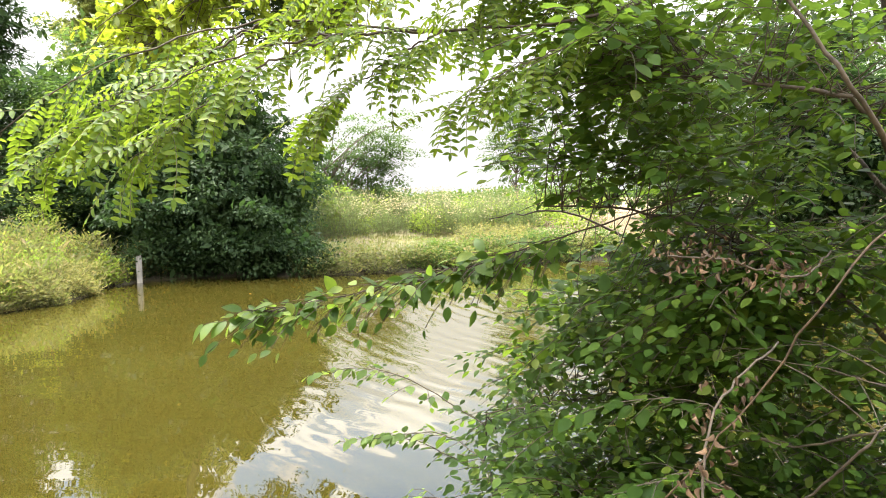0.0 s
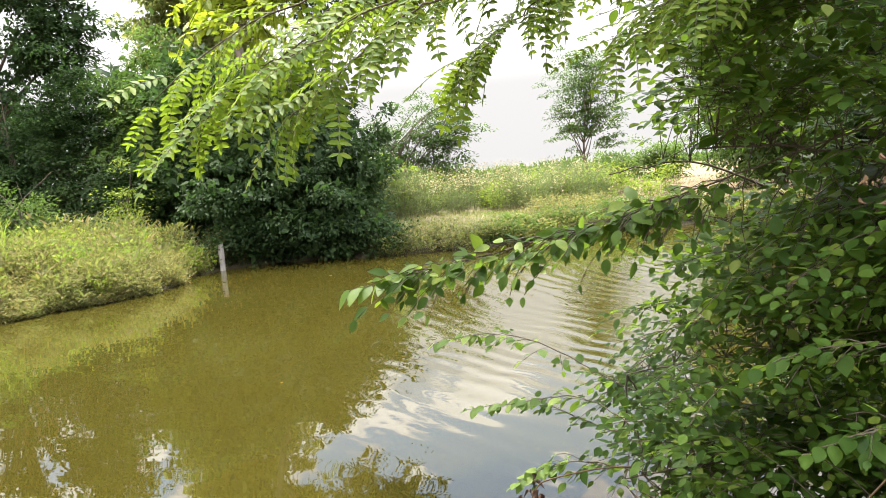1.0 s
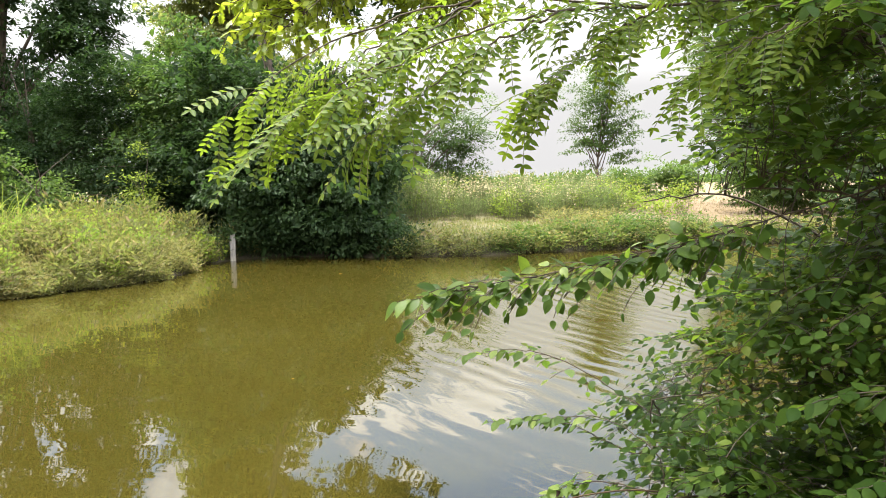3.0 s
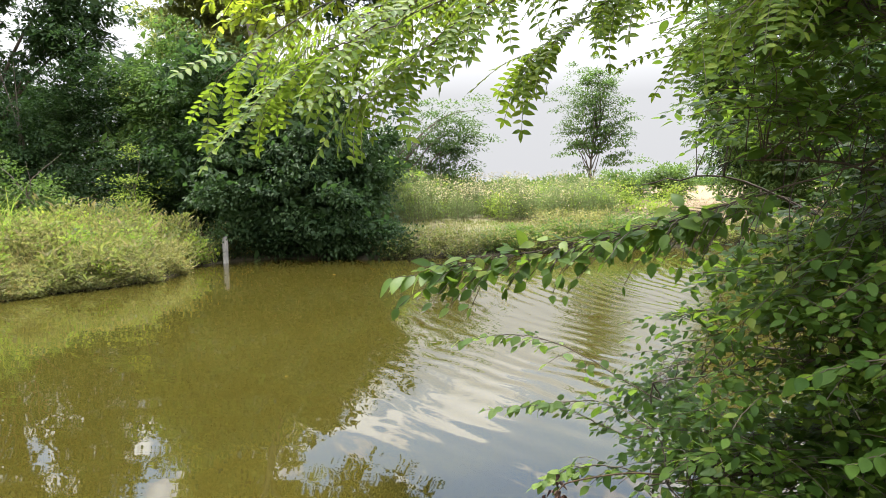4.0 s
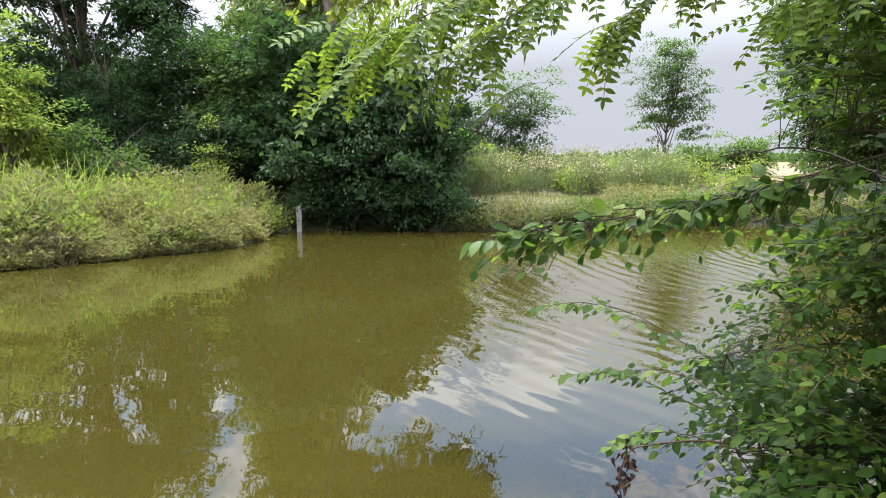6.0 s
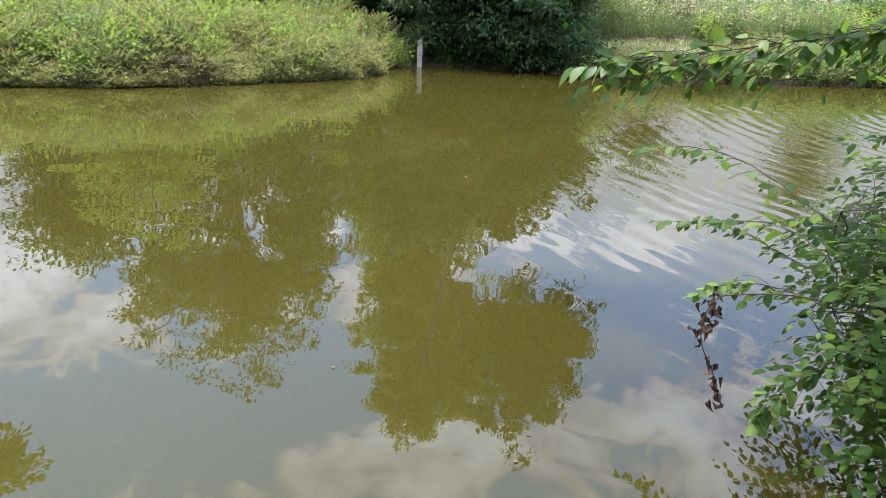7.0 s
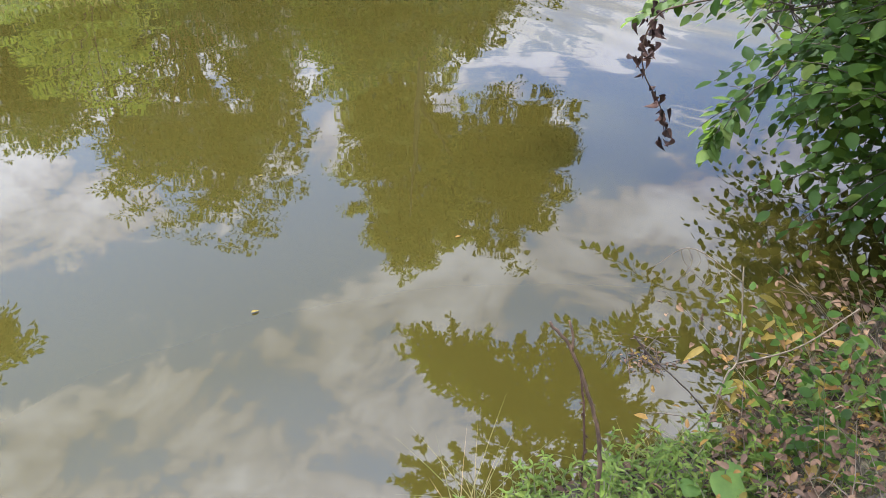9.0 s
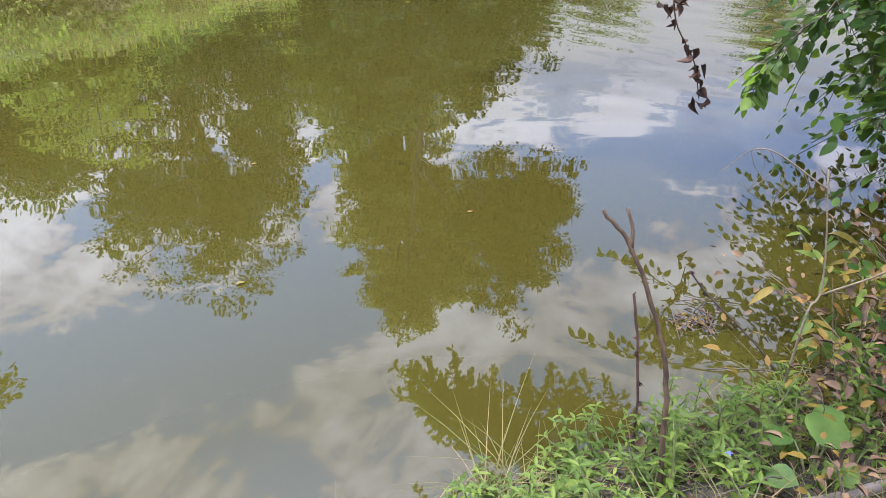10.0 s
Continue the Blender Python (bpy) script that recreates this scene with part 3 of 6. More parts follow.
wx, wy = np.linspace(-27, 14, 12), np.linspace(-6, 20, 10)
WX, WY = np.meshgrid(wx, wy)
r, c = np.meshgrid(np.arange(9), np.arange(11), indexing="ij")
q = (r * 12 + c).ravel()
water = new("water", mesh_np("water", np.stack([WX, WY, 0 * WX], -1).reshape(-1, 3), np.stack([q, q + 1, q + 13, q + 12], -1), M_WATER))
tagged(water, "calm murky olive-brown pond water mirroring the trees and clouds", "pond water", kind="structure")


# ---- trees ----
def tree(name, label, category, base, blobs, clumps, per, leaf_len, mat, bark=None, trunk_r=0.12, lean=(0, 0), flat=0.34, size=0.45, limbs=12, seed=1, shape=None, group="", stems=1, core=0):
    """A tree or shrub: bent trunk, limbs that run to its leaf clumps, and a crown of single leaves. blobs: centre, half axes, share."""
    rng = np.random.default_rng(seed)
    base = np.array([base[0], base[1], float(ground_z(base[0], base[1])) - 0.08])
    th = thing(name, tuple(base), label, category, group)
    shares = np.array([b[6] for b in blobs], float); shares /= shares.sum()
    cen = []
    for b, s in zip(blobs, shares):
        k = max(3, int(clumps * s))
        d = unit(rng.normal(size=(k, 3)))
        lump = np.array([noise.noise(Vector(v * 2.6) + Vector((seed * 3.1, 0, b[2]))) for v in d])
        r = rng.random(k) ** 0.42 * (0.92 + 0.85 * lump)
        cen.append(np.array(b[:3]) + d * r[:, None] * np.array(b[3:6]))
    cen = np.vstack(cen)
    cen = cen[cen[:, 2] > np.maximum(ground_z(cen[:, 0], cen[:, 1]), 0) + 0.12]
    top = max(b[2] + 0.75 * b[5] for b in blobs)
    mid = np.mean([b[:2] for b in blobs], axis=0)
    heart = cen.mean(0)
    for s in range(stems):
        sh = rng.normal(0, 0.25 if stems > 1 else 0, 2)
        tip = np.array([mid[0] + lean[0] + 3 * sh[0], mid[1] + lean[1] + 3 * sh[1], top * rng.uniform(0.85, 1)])
        foot = base + [sh[0], sh[1], 0]
        line = curve([foot, foot * 0.7 + tip * 0.3 + [*rng.normal(0, 0.12, 2), 0], foot * 0.35 + tip * 0.65 + [*rng.normal(0, 0.15, 2), 0], tip], 14)
        part("trunk", tubes_mesh("trunk", [(line, trunk_r * np.linspace(1, 0.08, 14))], bark or M_BARK, 8), th)
    order = rng.permutation(len(cen))[:limbs]
    for i in order:
        c = cen[i]
        k = int(np.clip((c[2] - base[2]) / max(top - base[2], 0.1) * 13 * 0.65, 1, 11))
        a = line[k]
        m = 0.5 * (a + c) + [0, 0, 0.12 * np.linalg.norm(c - a)] + rng.normal(0, 0.08, 3)
        part("limb", tubes_mesh("limb", [(curve([a, m, c], 8), trunk_r * 0.42 * np.linspace(1, 0.15, 8))], bark or M_BARK, 5), th)
    n = len(cen) * per
    ci = np.repeat(np.arange(len(cen)), per)
    cs = size * rng.uniform(0.6, 1.3, len(cen))[ci]
    off = unit(rng.normal(size=(n, 3))) * (rng.random(n) ** 0.4 * cs)[:, None] * np.array([1.05, 1.05, 1.05 * flat])
    P = cen[ci] + off - np.column_stack([0 * cs, 0 * cs, 0.35 * np.hypot(off[:, 0], off[:, 1]) ** 2 / cs])
    out = unit(P - heart)
    Y = unit(0.7 * unit(off + 1e-6) + 0.5 * out + rng.normal(0, 0.45, (n, 3)) - [0, 0, 0.35])
    Z = unit(0.25 * out + [0, 0, 0.9] + rng.normal(0, 0.22, (n, 3)))
    keep = P[:, 2] > np.maximum(ground_z(P[:, 0], P[:, 1]), 0.0) + 0.03
    P, Y, Z = P[keep], Y[keep], Z[keep]
    V, F = leaves_arrays(shape or DIAMOND, P, Y, Z, leaf_len * rng.uniform(0.7, 1.25, len(P)))
    if core:
        m = len(cen) * core
        Pc = np.repeat(cen, core, 0) + rng.normal(0, 0.32 * size, (m, 3)) * [1, 1, 0.5]
        Pc[:, 2] = np.maximum(Pc[:, 2], np.maximum(ground_z(Pc[:, 0], Pc[:, 1]), 0) + 0.15)
        Vc, Fc = leaves_arrays(DIAMOND, Pc, rng.normal(size=(m, 3)), rng.normal(0, 0.5, (m, 3)) + [0, 0, 0.6], 2.6 * leaf_len * rng.uniform(0.7, 1.2, m))
        part("inner_foliage", mesh_np("inner_foliage", Vc, Fc, mat), th)
    part("crown", mesh_np("crown", V, F, mat), th)
    return th


FAR = "trees round the pond"
tree("tree", "dense dark green tree drooping over the water's far edge", "tree", (-5.2, 16.4),
     [(-5.7, 16.0, 1.8, 2.3, 2.0, 1.9, 3.4), (-4.4, 16.0, 1.5, 1.4, 1.7, 1.7, 1.8), (-5.6, 15.1, 0.55, 1.0, 0.45, 0.5, 0.5), (-4.0, 15.1, 0.55, 1.1, 0.5, 0.5, 0.6), (-5.2, 16.4, 3.0, 1.2, 1.3, 1.4, 1.3), (-7.1, 16.7, 3.3, 1.6, 1.6, 1.7, 2.2), (-4.2, 16.6, 7.6, 1.5, 1.1, 2.0, 2.2), (-3.3, 16.4, 6.5, 0.9, 0.8, 0.8, 0.6)],
     1500, 95, 0.088, M_DARKLEAF, trunk_r=0.2, lean=(-2.1, 0.2), flat=0.34, size=0.46, limbs=7, seed=3, group=FAR, core=14)
tree("tree", "tall dark broadleaf tree behind the weedy bank", "tree", (-14.5, 18.5),
     [(-15.0, 18.3, 3.0, 3.2, 2.2, 3.0, 2.4), (-14.7, 18.6, 8.0, 2.2, 2.0, 4.0, 2.2), (-17.4, 18.4, 8.2, 1.9, 1.8, 3.4, 1.3), (-12.2, 18.4, 6.6, 1.3, 1.5, 3.0, 1.3)], 760, 75, 0.135, M_DARKLEAF, trunk_r=0.15, size=0.55, flat=0.3, limbs=24, seed=5, group=FAR, core=3)
tree("tree", "tall dark broadleaf tree behind the weedy bank", "tree", (-20.5, 17.4),
     [(-20.5, 17.4, 3.5, 3.0, 2.6, 3.4, 2), (-20.2, 17.6, 6.0, 2.0, 2.0, 2.2, 1.6)], 480, 60, 0.19, M_DARKLEAF, trunk_r=0.24, size=0.7, limbs=14, seed=6, group=FAR)
tree("tree", "tall sunlit olive-green tree rising between darker ones", "tree", (-9.4, 21.5),
     [(-9.5, 21.3, 8.6, 2.0, 2.0, 3.2, 3), (-9.2, 21.5, 5.4, 2.4, 2.0, 2.6, 2.2), (-7.5, 21.5, 9.7, 1.2, 1.2, 1.9, 1.1), (-9.4, 21.4, 12.8, 1.4, 1.3, 2.0, 1.5), (-7.6, 21.4, 11.8, 1.2, 1.2, 1.5, 1)], 900, 90, 0.11, M_OLIVELEAF, trunk_r=0.2, size=0.44, limbs=18, seed=7, group=FAR, core=12)
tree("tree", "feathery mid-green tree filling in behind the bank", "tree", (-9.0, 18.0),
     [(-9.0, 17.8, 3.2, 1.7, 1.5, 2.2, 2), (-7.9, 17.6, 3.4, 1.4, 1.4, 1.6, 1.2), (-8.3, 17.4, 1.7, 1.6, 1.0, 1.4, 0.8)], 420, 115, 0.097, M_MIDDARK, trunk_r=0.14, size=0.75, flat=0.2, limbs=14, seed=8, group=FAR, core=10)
tree("thicket", "dark undergrowth of young trees behind the bank", "thicket", (-12.3, 17.0),
     [(-12.6, 16.8, 1.9, 2.2, 1.2, 2.0, 2), (-9.0, 16.6, 1.5, 1.8, 1.0, 1.5, 1.3), (-16.5, 16.0, 2.2, 2.4, 1.4, 2.2, 2), (-11.2, 17.2, 3.6, 1.6, 1.0, 1.8, 1)], 520, 90, 0.115, M_DARKLEAF, trunk_r=0.06, size=0.6, flat=0.24, limbs=14, seed=28, stems=3)
rng = np.random.default_rng(29)
wood = thing("far_wood", (-16, 26, 0.6), "dense dark woodland standing behind the pond trees", "woodland", kind="stuff")
n = 16000
P = np.stack([rng.uniform(-36, -6.6, n), rng.uniform(24, 28, n), rng.random(n) ** 0.8], -1)
P[:, 2] *= 5.4 + 1.8 * np.array([noise.noise(Vector((x * 0.45, 7.3, 0))) for x in P[:, 0]]) - 1.5 * np.clip((P[:, 0] + 9.5) / 3, 0, 1)
P[:, 2] += 0.5
V, F = leaves_arrays(DIAMOND, P, rng.normal(size=(n, 3)), rng.normal(size=(n, 3)) * 0.5 + [0, -0.3, 0.9], rng.uniform(0.25, 0.5, n))
part("foliage", mesh_np("foliage", V, F, M_DARKLEAF), wood)
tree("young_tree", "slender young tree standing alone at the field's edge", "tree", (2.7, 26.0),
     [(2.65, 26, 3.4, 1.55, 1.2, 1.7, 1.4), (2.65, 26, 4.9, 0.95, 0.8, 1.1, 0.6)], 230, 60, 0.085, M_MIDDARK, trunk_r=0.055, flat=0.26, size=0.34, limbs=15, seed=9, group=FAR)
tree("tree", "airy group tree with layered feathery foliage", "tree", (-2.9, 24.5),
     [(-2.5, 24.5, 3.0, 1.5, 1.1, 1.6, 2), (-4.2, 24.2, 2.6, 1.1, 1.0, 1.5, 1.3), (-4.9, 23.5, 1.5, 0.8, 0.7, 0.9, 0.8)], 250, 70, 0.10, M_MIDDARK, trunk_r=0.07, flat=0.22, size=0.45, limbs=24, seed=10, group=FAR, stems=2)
tree("tree", "leafy green tree beside the mown field", "tree", (8.0, 23.0),
     [(8.4, 23, 4.6, 3.2, 2.4, 3.8, 3), (6.2, 22.8, 5.0, 1.4, 1.3, 3.2, 2), (7.6, 22.0, 1.9, 1.6, 1.2, 1.6, 1.2)], 620, 85, 0.115, M_MIDLEAF, trunk_r=0.16, size=0.5, limbs=16, seed=11, group=FAR)
tree("tree", "leafy green tree beside the mown field", "tree", (14.5, 22.0),
     [(14.5, 22, 3.6, 3.6, 2.8, 3.8, 3)], 320, 70, 0.17, M_MIDLEAF, trunk_r=0.18, size=0.7, limbs=14, seed=12, group=FAR)
tree("tree", "shady tree on the bank beyond the near thicket", "tree", (12.5, 11.5),
     [(12.5, 11.5, 3.2, 2.8, 3.4, 3.4, 3)], 320, 80, 0.15, M_DARKLEAF, trunk_r=0.16, size=0.65, limbs=14, seed=13, group=FAR)
tree("tree", "dark leaning tree shading the corner of the pond", "tree", (9.6, 18.9),
     [(8.9, 18.6, 1.6, 1.7, 1.0, 1.5, 2), (9.2, 18.4, 4.2, 1.9, 1.4, 2.4, 2.4), (10.6, 17.6, 2.0, 1.5, 1.3, 1.9, 1.8), (11.6, 16.4, 2.6, 1.2, 1.4, 2.4, 1.5)], 620, 85, 0.11, M_DARKLEAF, trunk_r=0.15, size=0.5, limbs=16, seed=38, group=FAR, core=8)
tree("thicket", "dark shaded thicket at the far side of the mown field", "thicket", (9.0, 27.5),
     [(8.0, 27, 2.4, 1.3, 1.2, 1.9, 1.2), (10.0, 27, 3.0, 2.2, 1.4, 2.4, 2), (13.5, 26, 3.4, 2.8, 1.6, 2.9, 2.4), (18.0, 24, 3.4, 2.8, 1.8, 3.0, 2.4)], 560, 65, 0.19, M_DARKLEAF, trunk_r=0.09, size=0.7, flat=0.3, limbs=14, seed=35, stems=4)
tree("shrub", "rounded green shrub in the field", "shrub", (3.9, 30.0), [(3.9, 30, 1.2, 1.3, 1.0, 0.9, 1)], 60, 70, 0.14, M_MIDLEAF, trunk_r=0.05, size=0.4, limbs=6, seed=14)
tree("shrub", "rounded green shrub in the field", "shrub", (6.4, 33.0), [(6.4, 33, 1.5, 1.6, 1.0, 1.2, 1)], 70, 70, 0.15, M_MIDLEAF, trunk_r=0.05, size=0.45, limbs=6, seed=15)
tree("shrub", "bright green leafy shrub on the weedy bank", "shrub", (-12.0, 13.2), [(-12.3, 13.0, 2.6, 1.0, 0.9, 1.9, 2), (-13.6, 13.0, 2.4, 1.4, 1.0, 2.2, 2), (-12.0, 13.3, 1.6, 0.9, 0.7, 1.0, 0.8)], 250, 60, 0.115, M_BRIGHTLEAF, trunk_r=0.05, size=0.42, flat=0.3, limbs=14, seed=16, stems=4)
tree("shrub", "grey-green leafy shrub between the weeds and the dark trees", "shrub", (-10.8, 13.8), [(-10.9, 13.7, 1.5, 0.8, 0.6, 1.2, 1.2), (-10.0, 13.9, 1.1, 0.7, 0.6, 0.8, 1)], 110, 60, 0.09, M_MIDLEAF, trunk_r=0.03, size=0.36, flat=0.4, limbs=10, seed=36, stems=3)
tree("shrub", "thin yellow-green sapling against the dark trees", "shrub", (-8.6, 15.2), [(-8.8, 15.2, 1.5, 0.5, 0.4, 0.85, 1)], 26, 45, 0.075, M_BRIGHTLEAF, trunk_r=0.025, size=0.3, limbs=12, seed=17)
tree("shrub", "light green sapling beside the dark tree", "shrub", (-4.1, 20.5), [(-4.1, 20.5, 1.5, 0.9, 0.7, 1.2, 1)], 75, 70, 0.12, M_BRIGHTLEAF, trunk_r=0.03, size=0.35, limbs=10, seed=18)

tree("tree", "overhanging tree on the near shore farther along the bank", "tree", (-8.6, -2.4),
     [(-8.0, -0.5, 3.4, 1.2, 1.6, 1.2, 1.5), (-7.0, 2.2, 3.3, 0.8, 1.2, 0.7, 1), (-6.45, 3.9, 3.15, 0.3, 0.35, 0.3, 0.3)], 150, 70, 0.09, M_MIDLEAF, trunk_r=0.1, size=0.3, limbs=16, seed=33)

# far hedge along the horizon
rng = np.random.default_rng(21)
hedge = thing("hedge", (0, 120, 0.6), "low distant tree line along the far edge of the fields", "hedge", kind="stuff")
P = np.stack([rng.uniform(-120, 120, 15000), rng.uniform(112, 122, 15000), np.zeros(15000)], -1)
hh = 1.6 + 1.6 * np.array([noise.noise(Vector((x * 0.09, 3.3, 0))) + 0.5 * noise.noise(Vector((x * 0.4, 1.3, 0))) for x in P[:, 0]])
P[:, 2] = 0.5 + rng.random(15000) * np.maximum(hh, 0.5)
V, F = leaves_arrays(DIAMOND, P, rng.normal(size=(15000, 3)), rng.normal(size=(15000, 3)) + [0, -0.4, 0.6], rng.uniform(0.6, 1.1, 15000))
part("foliage", mesh_np("foliage", V, F, M_MIDLEAF), hedge)


# ---- weeds, grass and reeds ----
def scatter(rng, n, box, lo=0.05, hi=99.0):
    """Places on land within box whose distance from the waterline lies between lo and hi."""
    out = np.zeros((0, 2))
    while len(out) < n:
        p = np.stack([rng.uniform(box[0], box[1], 3 * n), rng.uniform(box[2], box[3], 3 * n)], -1)
        d = shore_distance(p[:, 0], p[:, 1])
        out = np.vstack([out, p[(d > lo) & (d < hi)]])
    out = out[:n]
    return np.column_stack([out, ground_z(out[:, 0], out[:, 1])])


def weed_arrays(rng, foot, height, nleaf, leaf_len, lean=0.25, shape=None, spread=0.16, low=0.1, rise=0.5, thin=1.0, tilt=0.4):
    """Leafy stems: thin three-sided stems and leaves all the way up."""
    n = len(foot)
    tip = foot + np.column_stack([rng.normal(0, lean, n) * height, rng.normal(0, lean, n) * height, height])
    mid = 0.5 * (foot + tip) + np.column_stack([rng.normal(0, 0.06, (n, 2)) * height[:, None], 0.08 * height])
    lines = np.stack([foot - [0, 0, 0.03], mid, tip], 1)
    ang = np.arange(3) * 2 * np.pi / 3
    ring = np.stack([np.cos(ang), np.sin(ang), 0 * ang], -1)
    rad = thin * np.array([0.004, 0.003, 0.0012])
    SV = (lines[:, :, None] + rad[None, :, None, None] * ring[None, None]).reshape(-1, 3)
    f = []
    for s in (0, 3):
        for j in range(3):
            k = (j + 1) % 3
            f.append((s + j, s + k, s + 3 + k, s + 3 + j))
    SF = (np.array(f)[None] + (np.arange(n) * 9)[:, None, None]).reshape(-1, 4)
    ii = np.repeat(np.arange(n), nleaf)
    u = rng.uniform(low, 1, n * nleaf)[:, None]
    P = (1 - u) ** 2 * lines[ii, 0] + 2 * u * (1 - u) * lines[ii, 1] + u ** 2 * lines[ii, 2]
    a = rng.uniform(0, 2 * np.pi, n * nleaf)
    Y = np.column_stack([np.cos(a), np.sin(a), rng.normal(rise, 0.4, n * nleaf)])
    P = P + Y * [1, 1, 0.3] * (spread * height[ii] * rng.random(n * nleaf))[:, None]
    P[:, 2] = np.maximum(P[:, 2], 0.02)
    Z = np.column_stack([rng.normal(0, tilt, (n * nleaf, 2)), np.ones(n * nleaf)])
    LV, LF = leaves_arrays(shape or DIAMOND, P, Y, Z, leaf_len * rng.uniform(0.6, 1.3, n * nleaf))
    return SV, SF, LV, LF


def weeds(name, label, rng, foot, height, nleaf, leaf_len, mat, stem=None, **kw):
    th = thing(name, tuple(foot.mean(0)), label, "weeds", kind="stuff")
    SV, SF, LV, LF = weed_arrays(rng, foot, height, nleaf, leaf_len, **kw)
    part("stems", mesh_np("stems", SV, SF, stem or M_STEM), th)
    part("leaves", mesh_np("leaves", LV, LF, mat), th)
    return th


def blades_mesh(name, rng, foot, height, width, bend, mat):
    """Grass: curved, tapering blades."""
    n = len(foot)
    a = rng.uniform(0, 2 * np.pi, n)
    side = np.column_stack([-np.sin(a), np.cos(a), 0 * a])
    fwd = np.column_stack([np.cos(a), np.sin(a), 0 * a])
    b = bend * rng.uniform(0.3, 1.6, n)
    V = []
    for u, w in ((0, 1), (0.4, 0.85), (0.75, 0.55), (1.0, 0.06)):
        c = foot + fwd * (b * height * u * u)[:, None] + np.column_stack([0 * a, 0 * a, height * (u - 0.35 * np.minimum(b, 1.4) * u * u)])
        V += [c - side * (w * width / 2)[:, None], c + side * (w * width / 2)[:, None]]
    V = np.stack(V, 1).reshape(-1, 3)
    f = np.array([(0, 1, 3, 2), (2, 3, 5, 4), (4, 5, 7, 6)])
    return mesh_np(name, V, (f[None] + (np.arange(n) * 8)[:, None, None]).reshape(-1, 4), mat)


def grass(name, label, rng, foot, height, width, bend, mat):
    th = thing(name, tuple(foot.mean(0)), label, "grass", kind="stuff")
    part("blades", blades_mesh("blades", rng, foot, height, width, bend, mat), th)
    return th


rng = np.random.default_rng(31)
# weedy bank beyond the water
foot = scatter(rng, 2600, (-16.5, -5.9, 4.8, 15.0), -0.05, 3.6)
foot[:, 2] = np.maximum(foot[:, 2], 0)
d = shore_distance(foot[:, 0], foot[:, 1])
lump = np.array([noise.noise(Vector((p[0] * 1.7, p[1] * 1.7, 0.5))) for p in foot])
h = (0.24 + 0.06 * np.clip(d / 1.6, 0, 1)) * (0.95 + 1.8 * lump) * rng.uniform(0.5, 1.6, len(foot))
weeds("weeds", "dense sunlit yellow-green weeds overhanging the pond's edge", rng, foot, np.maximum(h, 0.06), 22, 0.066, M_WEED, lean=0.3, spread=0.35, shape=diamond(0.36), tilt=0.6, rise=0.9)
TIP = np.array([-6.9, 12.4])
for k, (count, mat, shp, size, lab) in enumerate([(130, M_WEED, diamond(0.36), 0.075, "taller bushy clumps among the sunlit bank weeds"), (70, M_BRIGHTLEAF, DIAMOND, 0.075, "leafy green clumps among the bank weeds"),
                                                   (90, M_GRASS, LANCE, 0.16, "straw-tinged grassy clumps on the bank"), (46, M_PALELEAF, DIAMOND, 0.075, "grey-green bushy clumps on the bank")]):
    cl = scatter(rng, count, (-14.0, -6.3, 6.6, 14.6), 0.02, 2.8)
    inland = np.clip(shore_distance(cl[:, 0], cl[:, 1]) / 1.4, 0, 1) * np.clip(np.hypot(cl[:, 0] - TIP[0], cl[:, 1] - TIP[1]) / 3.0, 0.15, 1)
    foot = np.repeat(cl, 24, 0) + rng.normal(0, 0.13, (count * 24, 3)) * [1, 1, 0]
    foot[:, 2] = np.maximum(ground_z(foot[:, 0], foot[:, 1]), 0)
    hh = np.repeat((0.30 + 0.26 * inland) * rng.uniform(0.4, 1.7, count), 24) * rng.uniform(0.5, 1.15, len(foot))
    weeds("weeds", lab, rng, foot, hh, 19, size, mat, lean=0.25, spread=0.35, shape=shp, rise=0.8, tilt=0.7)
# stalks that stand up out of the bank weeds
foot = scatter(rng, 150, (-13.0, -6.6, 7.4, 14.4), 0.3, 2.8)
weeds("weeds", "single tall leafy stalks rising from the bank weeds", rng, foot, rng.uniform(0.45, 0.85, len(foot)), 14, 0.07, M_BRIGHTLEAF, lean=0.12, spread=0.12, low=0.3, rise=0.8)
# pale grass that arches down to the water
cl = scatter(rng, 7, (-8.9, -7.7, 8.6, 9.8), 0.02, 0.35)
foot = np.repeat(cl, 70, 0) + rng.normal(0, 0.09, (7 * 70, 3)) * [1, 1, 0]
foot[:, 2] = np.maximum(ground_z(foot[:, 0], foot[:, 1]), 0)
grass("grass_tuft", "pale arching grass drooping into the pond", rng, foot, rng.uniform(0.3, 0.55, len(foot)), np.full(len(foot), 0.016), 1.5, M_SEED)
cl = scatter(rng, 17, (-11.6, -8.9, 10.9, 12.0), 0.5, 4.0)
foot = np.repeat(cl, 26, 0) + rng.normal(0, 0.11, (17 * 26, 3)) * [1, 1, 0]
grass("reeds", "tall bright green reed blades on the bank", rng, foot, np.repeat(rng.uniform(1.15, 1.55, 17), 26) * rng.uniform(0.7, 1.15, len(foot)), np.full(len(foot), 0.02), 1.1, M_BRIGHTLEAF)
